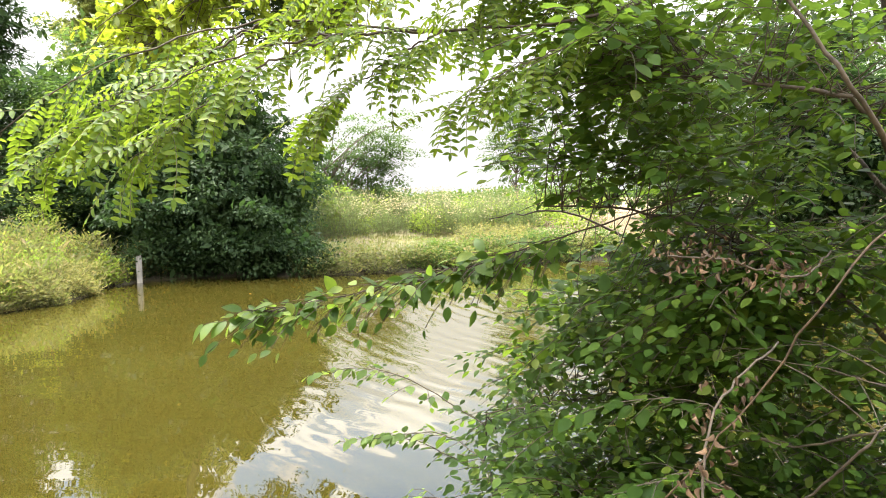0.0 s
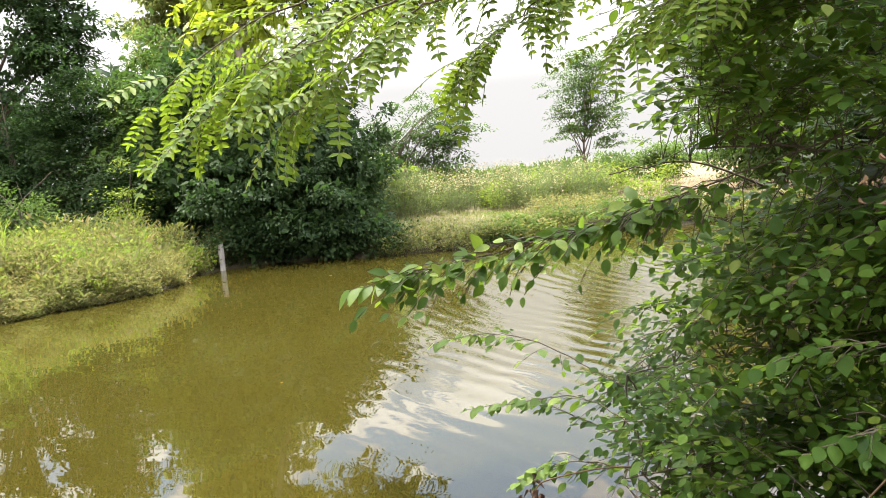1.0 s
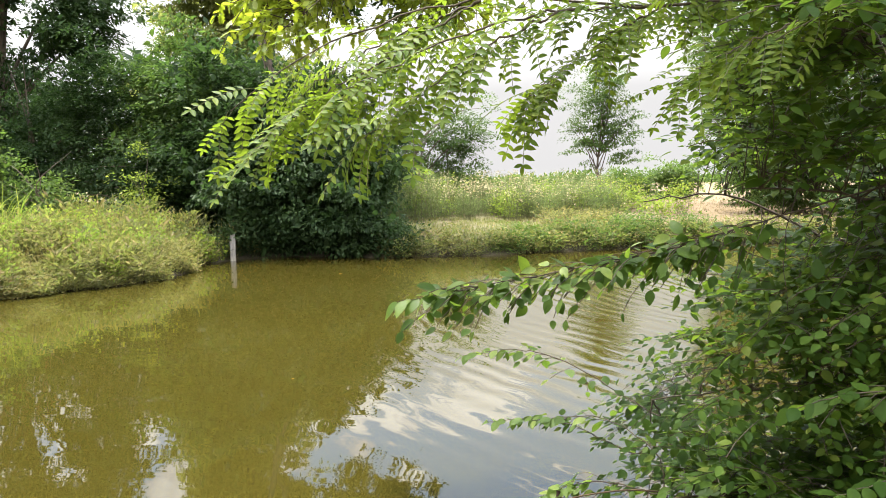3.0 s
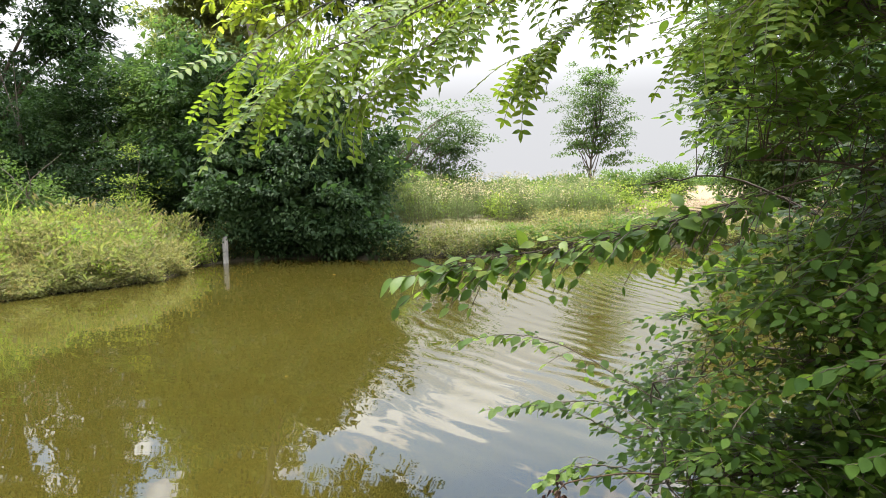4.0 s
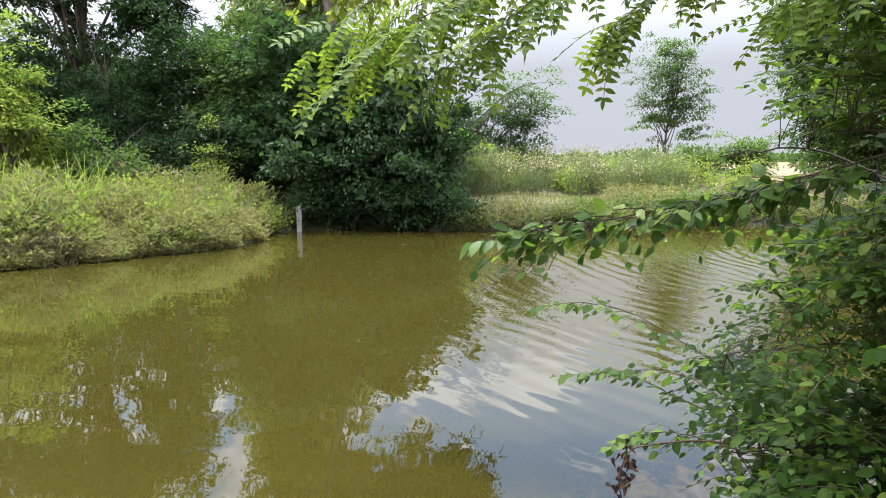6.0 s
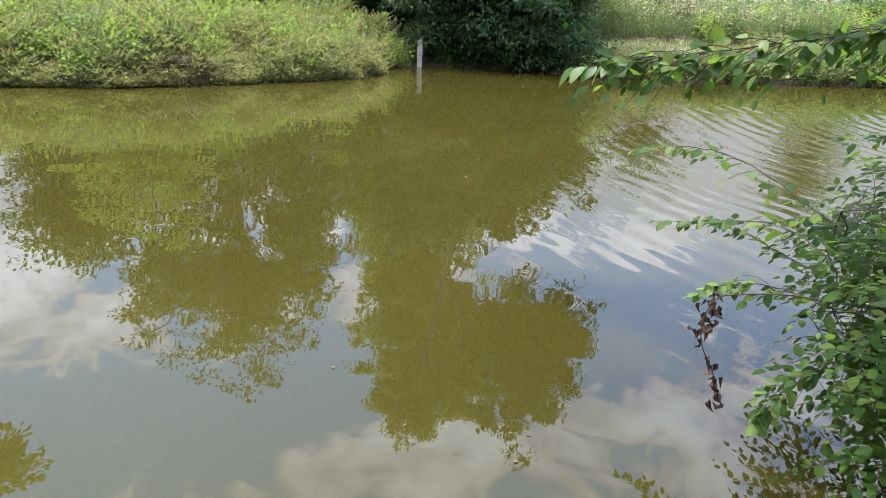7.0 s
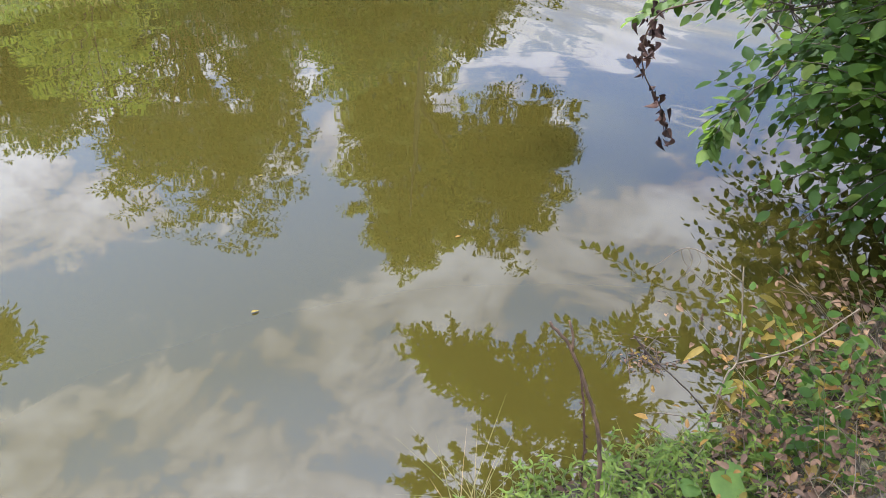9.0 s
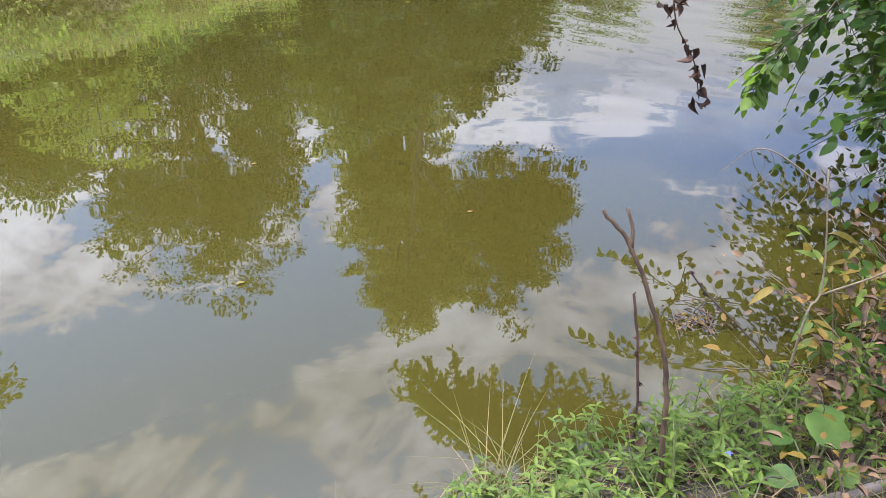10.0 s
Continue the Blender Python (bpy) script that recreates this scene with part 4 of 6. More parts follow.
for mat, count, lab in ((M_GRASS, 1300, "brownish trailing weeds touching the water"), (M_WEED, 2600, "yellow-green weeds drooping over the water's edge")):
    foot = scatter(rng, count, (-16.5, -5.9, 4.8, 12.7), -0.25, 0.2)
    lump = np.array([noise.noise(Vector((p[0] * 2.2, p[1] * 2.2, 8.5))) for p in foot])
    d = shore_distance(foot[:, 0], foot[:, 1])
    foot = foot[d > -0.10 + 0.5 * lump]
    lump = lump[d > -0.10 + 0.5 * lump]
    foot[:, 2] = np.maximum(foot[:, 2], 0)
    weeds("weeds", lab, rng, foot, rng.uniform(0.16, 0.40, len(foot)) * (1 + 1.2 * lump), 16, 0.066, mat, lean=0.6, spread=0.55, shape=diamond(0.36), low=0.0, tilt=0.8)
# low weeds in the dark tree's leaf colour, which paints in their shade
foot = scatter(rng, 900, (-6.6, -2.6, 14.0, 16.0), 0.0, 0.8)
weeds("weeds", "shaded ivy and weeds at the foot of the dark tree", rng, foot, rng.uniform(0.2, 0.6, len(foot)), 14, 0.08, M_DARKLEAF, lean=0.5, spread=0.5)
# far bank
cl = scatter(rng, 260, (-5.6, 2.4, 19.4, 25.5))
foot = np.repeat(cl, 15, 0) + rng.normal(0, 0.13, (260 * 15, 3)) * [1, 1, 0]
foot[:, 2] = ground_z(foot[:, 0], foot[:, 1])
lump = np.array([noise.noise(Vector((p[0] * 0.8, p[1] * 0.8, 2.5))) for p in foot])
h = rng.uniform(0.5, 1.0, len(foot)) * (1 + 0.9 * lump)
weeds("weeds", "tall green weeds behind the mown bank", rng, foot, h, 16, 0.085, M_PALELEAF, lean=0.14, spread=0.2, shape=LANCE, rise=0.9)
foot = scatter(rng, 620, (-4.6, 2.5, 19.2, 25.5))
weeds("weeds", "dry beige seed heads above green weeds", rng, foot, rng.uniform(0.7, 1.4, len(foot)), 10, 0.06, M_SEED, lean=0.12, spread=0.09, low=0.6)
foot = scatter(rng, 2400, (-3.2, 9.5, 14.4, 18.6), -0.1, 0.7)
foot[:, 2] = np.maximum(foot[:, 2], 0)
cl = scatter(rng, 26, (-0.6, 4.2, 15.0, 18.2), 0.05, 0.9)
fc = np.repeat(cl, 26, 0) + rng.normal(0, 0.17, (26 * 26, 3)) * [1, 1, 0]
fc[:, 2] = np.maximum(ground_z(fc[:, 0], fc[:, 1]), 0)
weeds("weeds", "dark green bushy weeds overhanging the far waterline", rng, fc, np.repeat(rng.uniform(0.2, 0.6, 26), 26) * rng.uniform(0.6, 1.1, len(fc)), 16, 0.075, M_MIDLEAF, lean=0.35, spread=0.35)
weeds("weeds", "low rough weeds along the far waterline", rng, foot, rng.uniform(0.15, 0.42, len(foot)), 11, 0.07, M_GRASS, lean=0.5, spread=0.5)
foot = scatter(rng, 9500, (-4.5, 2.7, 14.5, 20.5), 0.2)
grass("grass", "short mown grass on the far bank", rng, foot, rng.uniform(0.05, 0.13, len(foot)), np.full(len(foot), 0.012), 0.6, M_GRASS)
foot = scatter(rng, 7000, (2.8, 14, 17.0, 34.0), 0.4)
grass("stubble", "dry straw-coloured stubble of the mown field", rng, foot, rng.uniform(0.04, 0.12, len(foot)), np.full(len(foot), 0.014), 0.8, M_DRY)
foot = scatter(rng, 3500, (-14, 2.5, 26, 60))
grass("grass", "rough field grass fading into the distance", rng, foot, rng.uniform(0.25, 0.6, len(foot)), np.full(len(foot), 0.03), 0.5, M_GRASS)
cl = scatter(rng, 40, (-4.8, 4.5, 19.8, 25.0))
foot = np.repeat(cl, 22, 0) + rng.normal(0, 0.2, (40 * 22, 3)) * [1, 1, 0]
foot[:, 2] = ground_z(foot[:, 0], foot[:, 1])
weeds("weeds", "bushy green clumps among the tall field weeds", rng, foot, np.repeat(rng.uniform(0.5, 1.2, 40), 22) * rng.uniform(0.7, 1.1, len(foot)), 14, 0.10, M_BRIGHTLEAF, lean=0.2, spread=0.3)
foot = scatter(rng, 260, (0.2, 2.2, 17.6, 19.6), 0.8)
weeds("weeds", "green weed clump at the foot of the bank path", rng, foot, rng.uniform(0.2, 0.5, len(foot)), 12, 0.07, M_WEED, lean=0.3, spread=0.4)

# weathered post standing in the pond
bm = bmesh.new()
rings = []
for k in range(9):
    z = -0.7 + 1.25 * k / 8
    rr = 0.058 * (1 + 0.06 * math.sin(2.1 * k)) * (0.86 if k == 8 else 1)
    ring = []
    for j in range(14):
        a = 2 * math.pi * j / 14
        q = rr * (1 + 0.07 * math.sin(3 * a + 0.4 * k) + 0.04 * math.sin(7 * a))
        ring.append(bm.verts.new((-6.3 + 0.012 * z + q * math.cos(a), 14.2 + q * math.sin(a), z + (0.015 * math.cos(a) if k == 8 else 0))))
    rings.append(ring)
for a, b in zip(rings, rings[1:]):
    for j in range(14):
        bm.faces.new((a[j], a[(j + 1) % 14], b[(j + 1) % 14], b[j]))
bm.faces.new(rings[-1]); bm.faces.new(rings[0][::-1])
me = bpy.data.meshes.new("wooden_post"); bm.to_mesh(me); bm.free(); me.materials.append(M_POST)
tagged(new("wooden_post", me), "short weathered grey wooden post standing in the pond", "post")


# ---- the thicket on the near bank ----
def spray(rng, p0, way, length, leaf_len, step=0.022, droop=0.35, start=0.12):
    """A leafy twig: its line, and places, directions and faces of alternate leaves."""
    way = unit(way)
    n = max(4, int(length / step))
    u = np.linspace(0, 1, n)
    line = p0 + np.outer(u * length, way) + np.outer(-droop * length * u ** 2, [0, 0, 1]) + np.cumsum(rng.normal(0, 0.0022, (n, 3)), 0)
    tan = unit(np.gradient(line, axis=0))
    up = np.array([0, 0, 1.0]) + rng.normal(0, 0.25, 3)
    side = unit(np.cross(tan, up))
    k = np.arange(n) >= start * n
    P, T, S = line[k], tan[k], side[k]
    sg = np.where(np.arange(len(P)) % 2, 1.0, -1.0)[:, None]
    Y = unit(T * 0.75 + S * sg * 0.9 - [0, 0, 0.12] + rng.normal(0, 0.33, P.shape))
    Z = unit(np.cross(S, T) + [0, 0, 0.5] + rng.normal(0, 0.36, P.shape))
    Z[Z[:, 2] < 0] *= -1
    Y[-1] = T[-1]
    L = leaf_len * rng.uniform(0.5, 1.3, len(P)) * np.linspace(1.1, 0.7, len(P))
    return line, P + Y * 0.006, Y, Z, L


def leaf_parts(name, me, parent, sets):
    """Single leaves as objects of their own on one shared mesh."""
    for P, Y, Z, L in sets:
        for p, y, z, l in zip(P, Y, Z, L):
            ob = under(new(name, me), parent)
            ob.matrix_basis = leaf_matrix(p, y, z, l)


def shape_mesh(name, shape, mat):
    return mesh_np(name, shape[0], shape[1], mat)


EDGE_Z = [0.15, 0.35, 0.5, 0.65, 0.9, 1.22, 1.34, 1.42, 1.60, 1.66, 1.9, 2.3, 3.2]
EDGE_X = [0.32, 0.10, 0.06, 0.04, 0.14, 0.22, 0.44, 0.58, 0.58, 0.24, 0.18, 0.1, 0.1]
rng = np.random.default_rng(41)
eb = np.array([1.45, 2.25, float(ground_z(1.45, 2.25)) - 0.05])
elm = thing("elm_tree", tuple(eb), "leafy green elm thicket leaning over the near water", "tree")
trunk = curve([eb, (1.42, 2.2, 0.8), (1.32, 2.05, 1.6), (1.2, 2.1, 2.6), (1.1, 2.2, 3.5)], 16)
part("trunk", tubes_mesh("trunk", [(trunk, 0.05 * np.linspace(1, 0.35, 16))], M_BARK, 9), elm)
ends = [((1.1, 1.62, 1.45), (0.82, 1.40, 1.73), (0.67, 1.42, 1.95), (0.35, 1.6, 2.5)), ((1.0, 1.75, 1.78), (0.77, 1.83, 1.86), (0.42, 1.9, 1.92)),
        ((1.0, 2.0, 1.35), (0.6, 1.95, 1.52), (0.25, 2.0, 1.56)), ((1.1, 2.1, 0.8), (0.6, 2.2, 0.95), (0.1, 2.4, 0.85)), ((1.0, 2.1, 0.5), (0.5, 2.2, 0.62), (0.05, 2.2, 0.58)),
        ((1.1, 1.9, 0.45), (0.7, 1.75, 0.5), (0.3, 1.7, 0.45)), ((1.0, 2.6, 1.2), (0.5, 2.8, 1.5), (0.15, 2.9, 1.5)), ((1.2, 2.5, 1.9), (0.7, 2.7, 2.3), (0.2, 2.6, 2.5)),
        ((1.1, 2.0, 2.4), (0.7, 1.9, 2.7), (0.2, 1.9, 2.75)), ((1.3, 1.8, 1.0), (1.0, 1.5, 1.15), (0.8, 1.35, 1.1)), ((1.2, 2.8, 0.7), (0.7, 3.1, 0.8), (0.25, 3.1, 0.7)),
        ((1.3, 1.9, 0.3), (0.95, 1.6, 0.35), (0.6, 1.45, 0.28))]
limb_pts = []
for e in ends:
    k = int(np.argmin(np.abs(trunk[:, 2] - (e[0][2] - 0.35))))
    line = curve([trunk[k], *e], 22, 0.004, rng)
    limb_pts.append(line)
    part("limb", tubes_mesh("limb", [(line, 0.0085 * np.linspace(1, 0.25, 22))], M_TWIG, 7), elm)
joints = np.vstack([l[5:] for l in limb_pts])
side_lines, twig_lines, sets = [], [], []
count = 0
hubs = np.column_stack([rng.uniform(-0.02, 1.75, 230), rng.uniform(1.5, 3.3, 230), rng.uniform(0.12, 2.9, 230)])
FULL_Z = [0.1, 0.42, 0.52, 0.78, 0.88, 1.12, 1.22, 1.40, 1.44, 1.60, 1.66, 2.4]      # how closely it is leafed, by height
FULL = [0.22, 0.25, 0.6, 0.6, 0.26, 0.30, 0.6, 0.7, 0.4, 0.42, 0.48, 0.34]
while count < 1380:
    c = hubs[rng.integers(230)] + rng.normal(0, 1, 3) * [0.12, 0.12, 0.03]
    if rng.random() < 0.3:
        c = np.array([rng.uniform(0.0, 1.2), rng.uniform(1.75, 2.7), rng.uniform(0.9, 2.2)])
    if c[2] > 1.5 and c[0] > 0.65 and rng.random() < 0.68:
        continue
    if rng.random() < 0.1:
        c = np.array([rng.uniform(0.2, 1.5), rng.uniform(1.75, 2.6), rng.uniform(0.2, 0.8)])
    if c[0] < np.interp(c[2], EDGE_Z, EDGE_X) * max(1.0, c[1] / 2.0) + 0.10 * max(0.0, c[1] - 2.2) + 0.04 or c[1] < 1.72 - 0.25 * min(1, max(0, c[0] - 0.5)) - 0.25 * (c[2] > 1.9):
        continue
    if c[2] < ground_z(c[0], c[1]) + 0.06 or rng.random() < 0.45 * (c[1] > 2.7) or (c[2] > 1.55 and c[1] > 2.55) or rng.random() > np.interp(c[2], FULL_Z, FULL):
        continue
    dist = np.linalg.norm(joints - c, axis=1) + 0.6 * np.maximum(joints[:, 2] - c[2], 0)
    a = joints[np.argsort(dist)[rng.integers(6)]] + rng.normal(0, 0.004, 3)
    if np.linalg.norm(a - c) > 0.72:
        continue
    count += 1
    bow = 0.5 * (a + c) + [0, 0, 0.08 * np.linalg.norm(c - a)] + rng.normal(0, 0.03, 3)
    line = curve([a, bow, c], 7, 0.004, rng)
    side_lines.append((line, 0.0022 * np.linspace(1, 0.4, 7)))
    fwd = unit((c - a + [-0.10, -0.08, 0]) * [1, 1, 0.4])
    thin = 0.86 < c[2] < 1.15
    for k in range(4):
        p = line[6 - k if k < 2 else rng.integers(2, 6)]
        way = unit(fwd * (1.0 if k == 0 else 0.6) + rng.normal(0, 0.55, 3) * [1, 1, 0.25] + [-0.12, -0.12, 0.05])
        ln, P, Y, Z, L = spray(rng, p, way, rng.uniform(0.16, 0.32) if c[2] < 1.3 else rng.uniform(0.13, 0.27), 0.036 if thin else 0.045, 0.021 if thin else 0.024, droop=0.24)
        twig_lines.append((ln[:: max(1, len(ln) // 4)], 0.0012))
        ok = P[:, 2] > 0.05
        sets.append((P[ok], Y[ok], Z[ok], L[ok]))
# unseen crown and limbs, added overhead to shade the thicket and the bank
rg = np.random.default_rng(44)
n = 6000
cc = np.array([0.35, 2.35, 4.0]) + unit(rg.normal(size=(170, 3))) * (rg.random(170) ** 0.4)[:, None] * [1.4, 1.0, 0.5]
for q in range(9):
    part("limb", tubes_mesh("limb", [(curve([trunk[14], 0.5 * (trunk[14] + cc[q]) + [0, 0, 0.1], cc[q]], 8), 0.014 * np.linspace(1, 0.2, 8))], M_TWIG, 5), elm)
ci = rg.integers(0, 170, n)
Pc = cc[ci] + rg.normal(0, 0.13, (n, 3)) * [1, 1, 0.5]
Vc, Fc = leaves_arrays(DIAMOND, Pc, rg.normal(size=(n, 3)), rg.normal(0, 0.35, (n, 3)) + [0, 0, 1], rg.uniform(0.06, 0.09, n))
tagged(part("crown", mesh_np("crown", Vc, Fc, M_ELM), elm), kind="stuff")
tagged(part("branching", tubes_mesh("branching", side_lines, M_TWIG, 3), elm), kind="stuff")
tagged(part("twig_growth", tubes_mesh("twig_growth", twig_lines[::2], M_TWIG, 3), elm), kind="stuff")
P, Y, Z, L = (np.concatenate([s[i] for s in sets]) for i in range(4))
V, F = leaves_arrays(OVATE, P, Y, Z, L)
tagged(part("foliage", mesh_np("foliage", V, F, M_ELM), elm), kind="stuff")

# long twigs that reach out over the water, with their single leaves
LEAF_ELM, LEAF_TIP = shape_mesh("leaf", OVATE, M_ELM), shape_mesh("leaf", OVATE, M_TIPLEAF)
reach = [((0.12, 2.45, 0.78), (-0.18, 2.58, 0.93), (-0.38, 2.66, 0.95), (-0.56, 2.67, 0.92)), ((0.08, 2.5, 0.62), (-0.14, 2.66, 0.66), (-0.32, 2.78, 0.64), (-0.477, 2.83, 0.605)),
         ((0.1, 2.2, 0.60), (-0.08, 2.22, 0.63), (-0.20, 2.24, 0.60), (-0.285, 2.24, 0.555)), ((0.1, 2.3, 0.7), (-0.05, 2.45, 0.76), (-0.2, 2.5, 0.74), (-0.3, 2.5, 0.73)),
         ((0.1, 2.05, 0.5), (0.0, 1.98, 0.42), (-0.04, 1.95, 0.36), (-0.06, 1.93, 0.31)),
         ((0.75, 1.62, 1.0), (0.55, 1.55, 1.12), (0.38, 1.53, 1.14), (0.24, 1.55, 1.09)), ((0.7, 1.5, 0.9), (0.5, 1.45, 1.0), (0.4, 1.42, 1.0), (0.28, 1.42, 0.96))]
for i, pts in enumerate(reach):
    line = curve([joints[np.argmin(np.linalg.norm(joints - np.array(pts[0]), axis=1))], *pts], 40, 0.0015, rng)
    long = part("twig", tubes_mesh("twig", [(line, 0.003 * np.linspace(1, 0.3, 40))], M_TWIG, 5), elm)
    for j in range(10, 40):
        t = unit(line[min(j + 1, 39)] - line[j - 1]); s = unit(np.cross(t, [0, 0, 1])) * (1 if j % 2 else -1)
        y = unit(0.6 * t + 0.85 * s + [0, 0, -0.25] + rng.normal(0, 0.25, 3)); z = unit(rng.normal(0, 0.35, 3) + [0, -0.3, 1])
        if j < 30 and rng.random() < 0.75:
            w = unit(0.7 * t + 0.6 * s + rng.normal(0, 0.25, 3))
            ln, P, Y, Z, L = spray(rng, line[j], w, rng.uniform(0.05, 0.14) * (1.25 - j / 40), 0.045)
            tw = part("twig", tubes_mesh("twig", [(ln, 0.0011)], M_TWIG, 3), elm)
            leaf_parts("leaf", LEAF_TIP if i < 5 and rng.random() < 0.35 else LEAF_ELM, tw, [(P, Y, Z, L)])
        else:
            leaf_parts("leaf", LEAF_TIP if i < 5 and j > 22 else LEAF_ELM, long, [(line[j:j + 1], y[None], z[None], [rng.uniform(0.038, 0.058)])])

# dead shoot that hangs from the thicket over the water
dead = thing("dead_twig", (0.1, 2.18, 0.62), "withered brown shoot hanging from the thicket", "dead branch")
line = curve([(0.1, 2.18, 0.62), (-0.02, 2.15, 0.635), (-0.16, 2.14, 0.615), (-0.215, 2.14, 0.59), (-0.245, 2.12, 0.52), (-0.235, 2.11, 0.44), (-0.19, 2.12, 0.35), (-0.17, 2.13, 0.25)], 30)
dstem = part("stem", tubes_mesh("stem", [(line, 0.003 * np.linspace(1, 0.5, 30))], M_STICK, 5), dead)
LEAF_DEAD = shape_mesh("dried_leaf", ovate(0.40, 1.1, 0.6), M_DEAD)
for j in (13, 14, 15, 16, 17, 13, 14, 15, 16, 17, 12, 13, 13, 13, 14, 14, 14, 15, 15, 16, 17, 18, 24, 25, 26, 27, 28, 29, 15, 15, 16, 16, 16, 17, 17, 17, 18, 18, 19, 19, 20, 22, 23, 24, 24, 25, 25, 26, 26, 27, 28, 28, 29, 29):
    y = unit(np.array([rng.normal(0, 0.55), rng.normal(0, 0.55), -1.0]))
    ob = under(new("dried_leaf", LEAF_DEAD), dstem)
    ob.matrix_basis = leaf_matrix(line[j] + rng.normal(0, 0.017 if j < 21 else 0.008, 3), y, rng.normal(size=3), rng.uniform(0.018, 0.034))

# low branch with large leaves across the middle of the view
arm = thing("leafy_branch", (0.75, 1.95, 1.60), "thin branch with large pale-green serrated leaves over the water", "branch")
line = curve([(0.75, 1.95, 1.60), (0.45, 1.93, 1.52), (0.22, 1.91, 1.455), (0.07, 1.9, 1.41), (-0.13, 1.92, 1.362), (-0.41, 1.92, 1.312), (-0.55, 1.9, 1.285), (-0.665, 1.87, 1.27)], 44, 0.001, rng)
part("stem", tubes_mesh("stem", [(line, 0.003 * np.linspace(1, 0.3, 44))], M_TWIG, 6), arm)
LEAF_BIG, LEAF_NARROW = shape_mesh("leaf", ovate(0.56, 0.08, 0.22), M_TIPLEAF), shape_mesh("leaf", NARROW, M_ELM)
for j in range(10, 44):
    t = unit(line[min(j + 1, 43)] - line[j - 1]); s = unit(np.cross(t, [0, 0, 1])) * (1 if j % 2 else -1)
    if j > 34:
        y = unit(0.5 * t + 0.55 * s * [1, 1, 0.5] + [0, -0.15, -0.45] + rng.normal(0, 0.12, 3))
        leaf_parts("leaf", LEAF_BIG, arm, [(line[j:j + 1], y[None], unit(np.array([0.1, -0.6, 0.8]) + rng.normal(0, 0.25, 3))[None], [rng.uniform(0.058, 0.075)])])
    else:
        for k in range(5):
            w = unit(0.75 * t + s * rng.uniform(0.3, 1.0) * (1 if k else -1) + rng.normal(0, 0.2, 3) * [1, 1, 0.5] + [0, 0, 0.0])
            w = unit(w + [0, 0, rng.uniform(-0.5, 0.4)])
            ln, P, Y, Z, L = spray(rng, line[j], w, rng.uniform(0.06, 0.18), 0.050, 0.026, droop=0.3)
            Y = unit(Y + rng.normal(0, 0.3, Y.shape)); Z = unit(Z + rng.normal(0, 0.4, Z.shape) + [0, -0.5, 0.4])
            tw = part("twig", tubes_mesh("twig", [(ln, 0.0013)], M_TWIG, 3), arm)
            leaf_parts("leaf", LEAF_ELM if rng.random() < 0.6 else (LEAF_BIG if rng.random() < 0.6 else LEAF_NARROW), tw, [(P, Y, Z, L)])

# bare pale stem that crosses the thicket
vine = thing("bare_stem", (1.35, 2.06, 1.45), "long bare pale stem slanting through the thicket", "branch")
line = curve([(1.35, 2.06, 1.45), (1.0, 1.4, 1.62), (0.65, 1.13, 1.48), (0.5, 1.14, 1.27), (0.35, 1.15, 1.09), (0.22, 1.2, 0.88)], 30, 0.003, rng)
part("stem", tubes_mesh("stem", [(line, 0.0022 * np.linspace(1, 0.6, 30))], M_STICK, 6), vine)

# ---- black locust ----
lb = np.array([1.95, 0.9, float(ground_z(1.95, 0.9)) - 0.05])
locust = thing("locust_tree", tuple(lb), "black locust with drooping feathery bright green leaves", "tree")
part("trunk", tubes_mesh("trunk", [(curve([lb, (1.9, 0.92, 1.0), (1.75, 1.05, 2.0), (1.6, 1.2, 3.2)], 12), 0.055 * np.linspace(1, 0.4, 12))], M_BARK, 9), locust)
main = [[(1.75, 1.05, 2.0), (1.0, 1.5, 2.32), (0.45, 1.66, 2.03), (0.0, 1.7, 1.98), (-0.42, 1.66, 2.0), (-0.78, 1.6, 1.90), (-0.98, 1.57, 1.76)],
        [(1.65, 1.15, 2.8), (0.9, 1.6, 2.75), (0.3, 1.8, 2.45), (-0.25, 1.85, 2.3), (-0.65, 1.8, 2.15), (-0.85, 1.75, 2.02)],
        [(0.45, 1.66, 2.03), (0.15, 1.75, 2.10), (-0.2, 1.78, 2.12), (-0.55, 1.72, 2.05)],
        [(0.0, 1.7, 1.98), (-0.25, 1.58, 1.95), (-0.5, 1.52, 1.88), (-0.72, 1.5, 1.78)],
        [(-0.42, 1.66, 2.0), (-0.7, 1.70, 1.9), (-0.9, 1.70, 1.78)],
        [(0.45, 1.66, 2.03), (0.28, 1.62, 1.93), (0.12, 1.6, 1.86), (0.0, 1.6, 1.80)],
        [(0.0, 1.7, 1.98), (-0.1, 1.66, 1.93), (-0.22, 1.64, 1.84), (-0.32, 1.64, 1.78)],
        [(0.3, 1.8, 2.45), (0.1, 1.7, 2.2), (-0.15, 1.6, 2.08), (-0.4, 1.55, 2.02)],
        [(-0.42, 1.66, 2.0), (-0.6, 1.6, 1.88), (-0.78, 1.56, 1.78), (-0.93, 1.55, 1.66)],
        [(-0.25, 1.58, 1.95), (-0.42, 1.5, 1.86), (-0.55, 1.48, 1.76), (-0.66, 1.47, 1.68)],
        [(0.9, 1.55, 2.28), (0.55, 1.75, 2.2), (0.25, 1.85, 2.12), (0.02, 1.9, 2.04)],
        [(0.45, 1.66, 2.03), (0.3, 1.8, 2.1), (0.1, 1.95, 2.07), (-0.1, 2.0, 1.99)],
        [(0.3, 1.8, 2.45), (0.2, 1.75, 2.25), (0.12, 1.72, 2.1), (0.06, 1.7, 1.98)]]
PINNATE = []
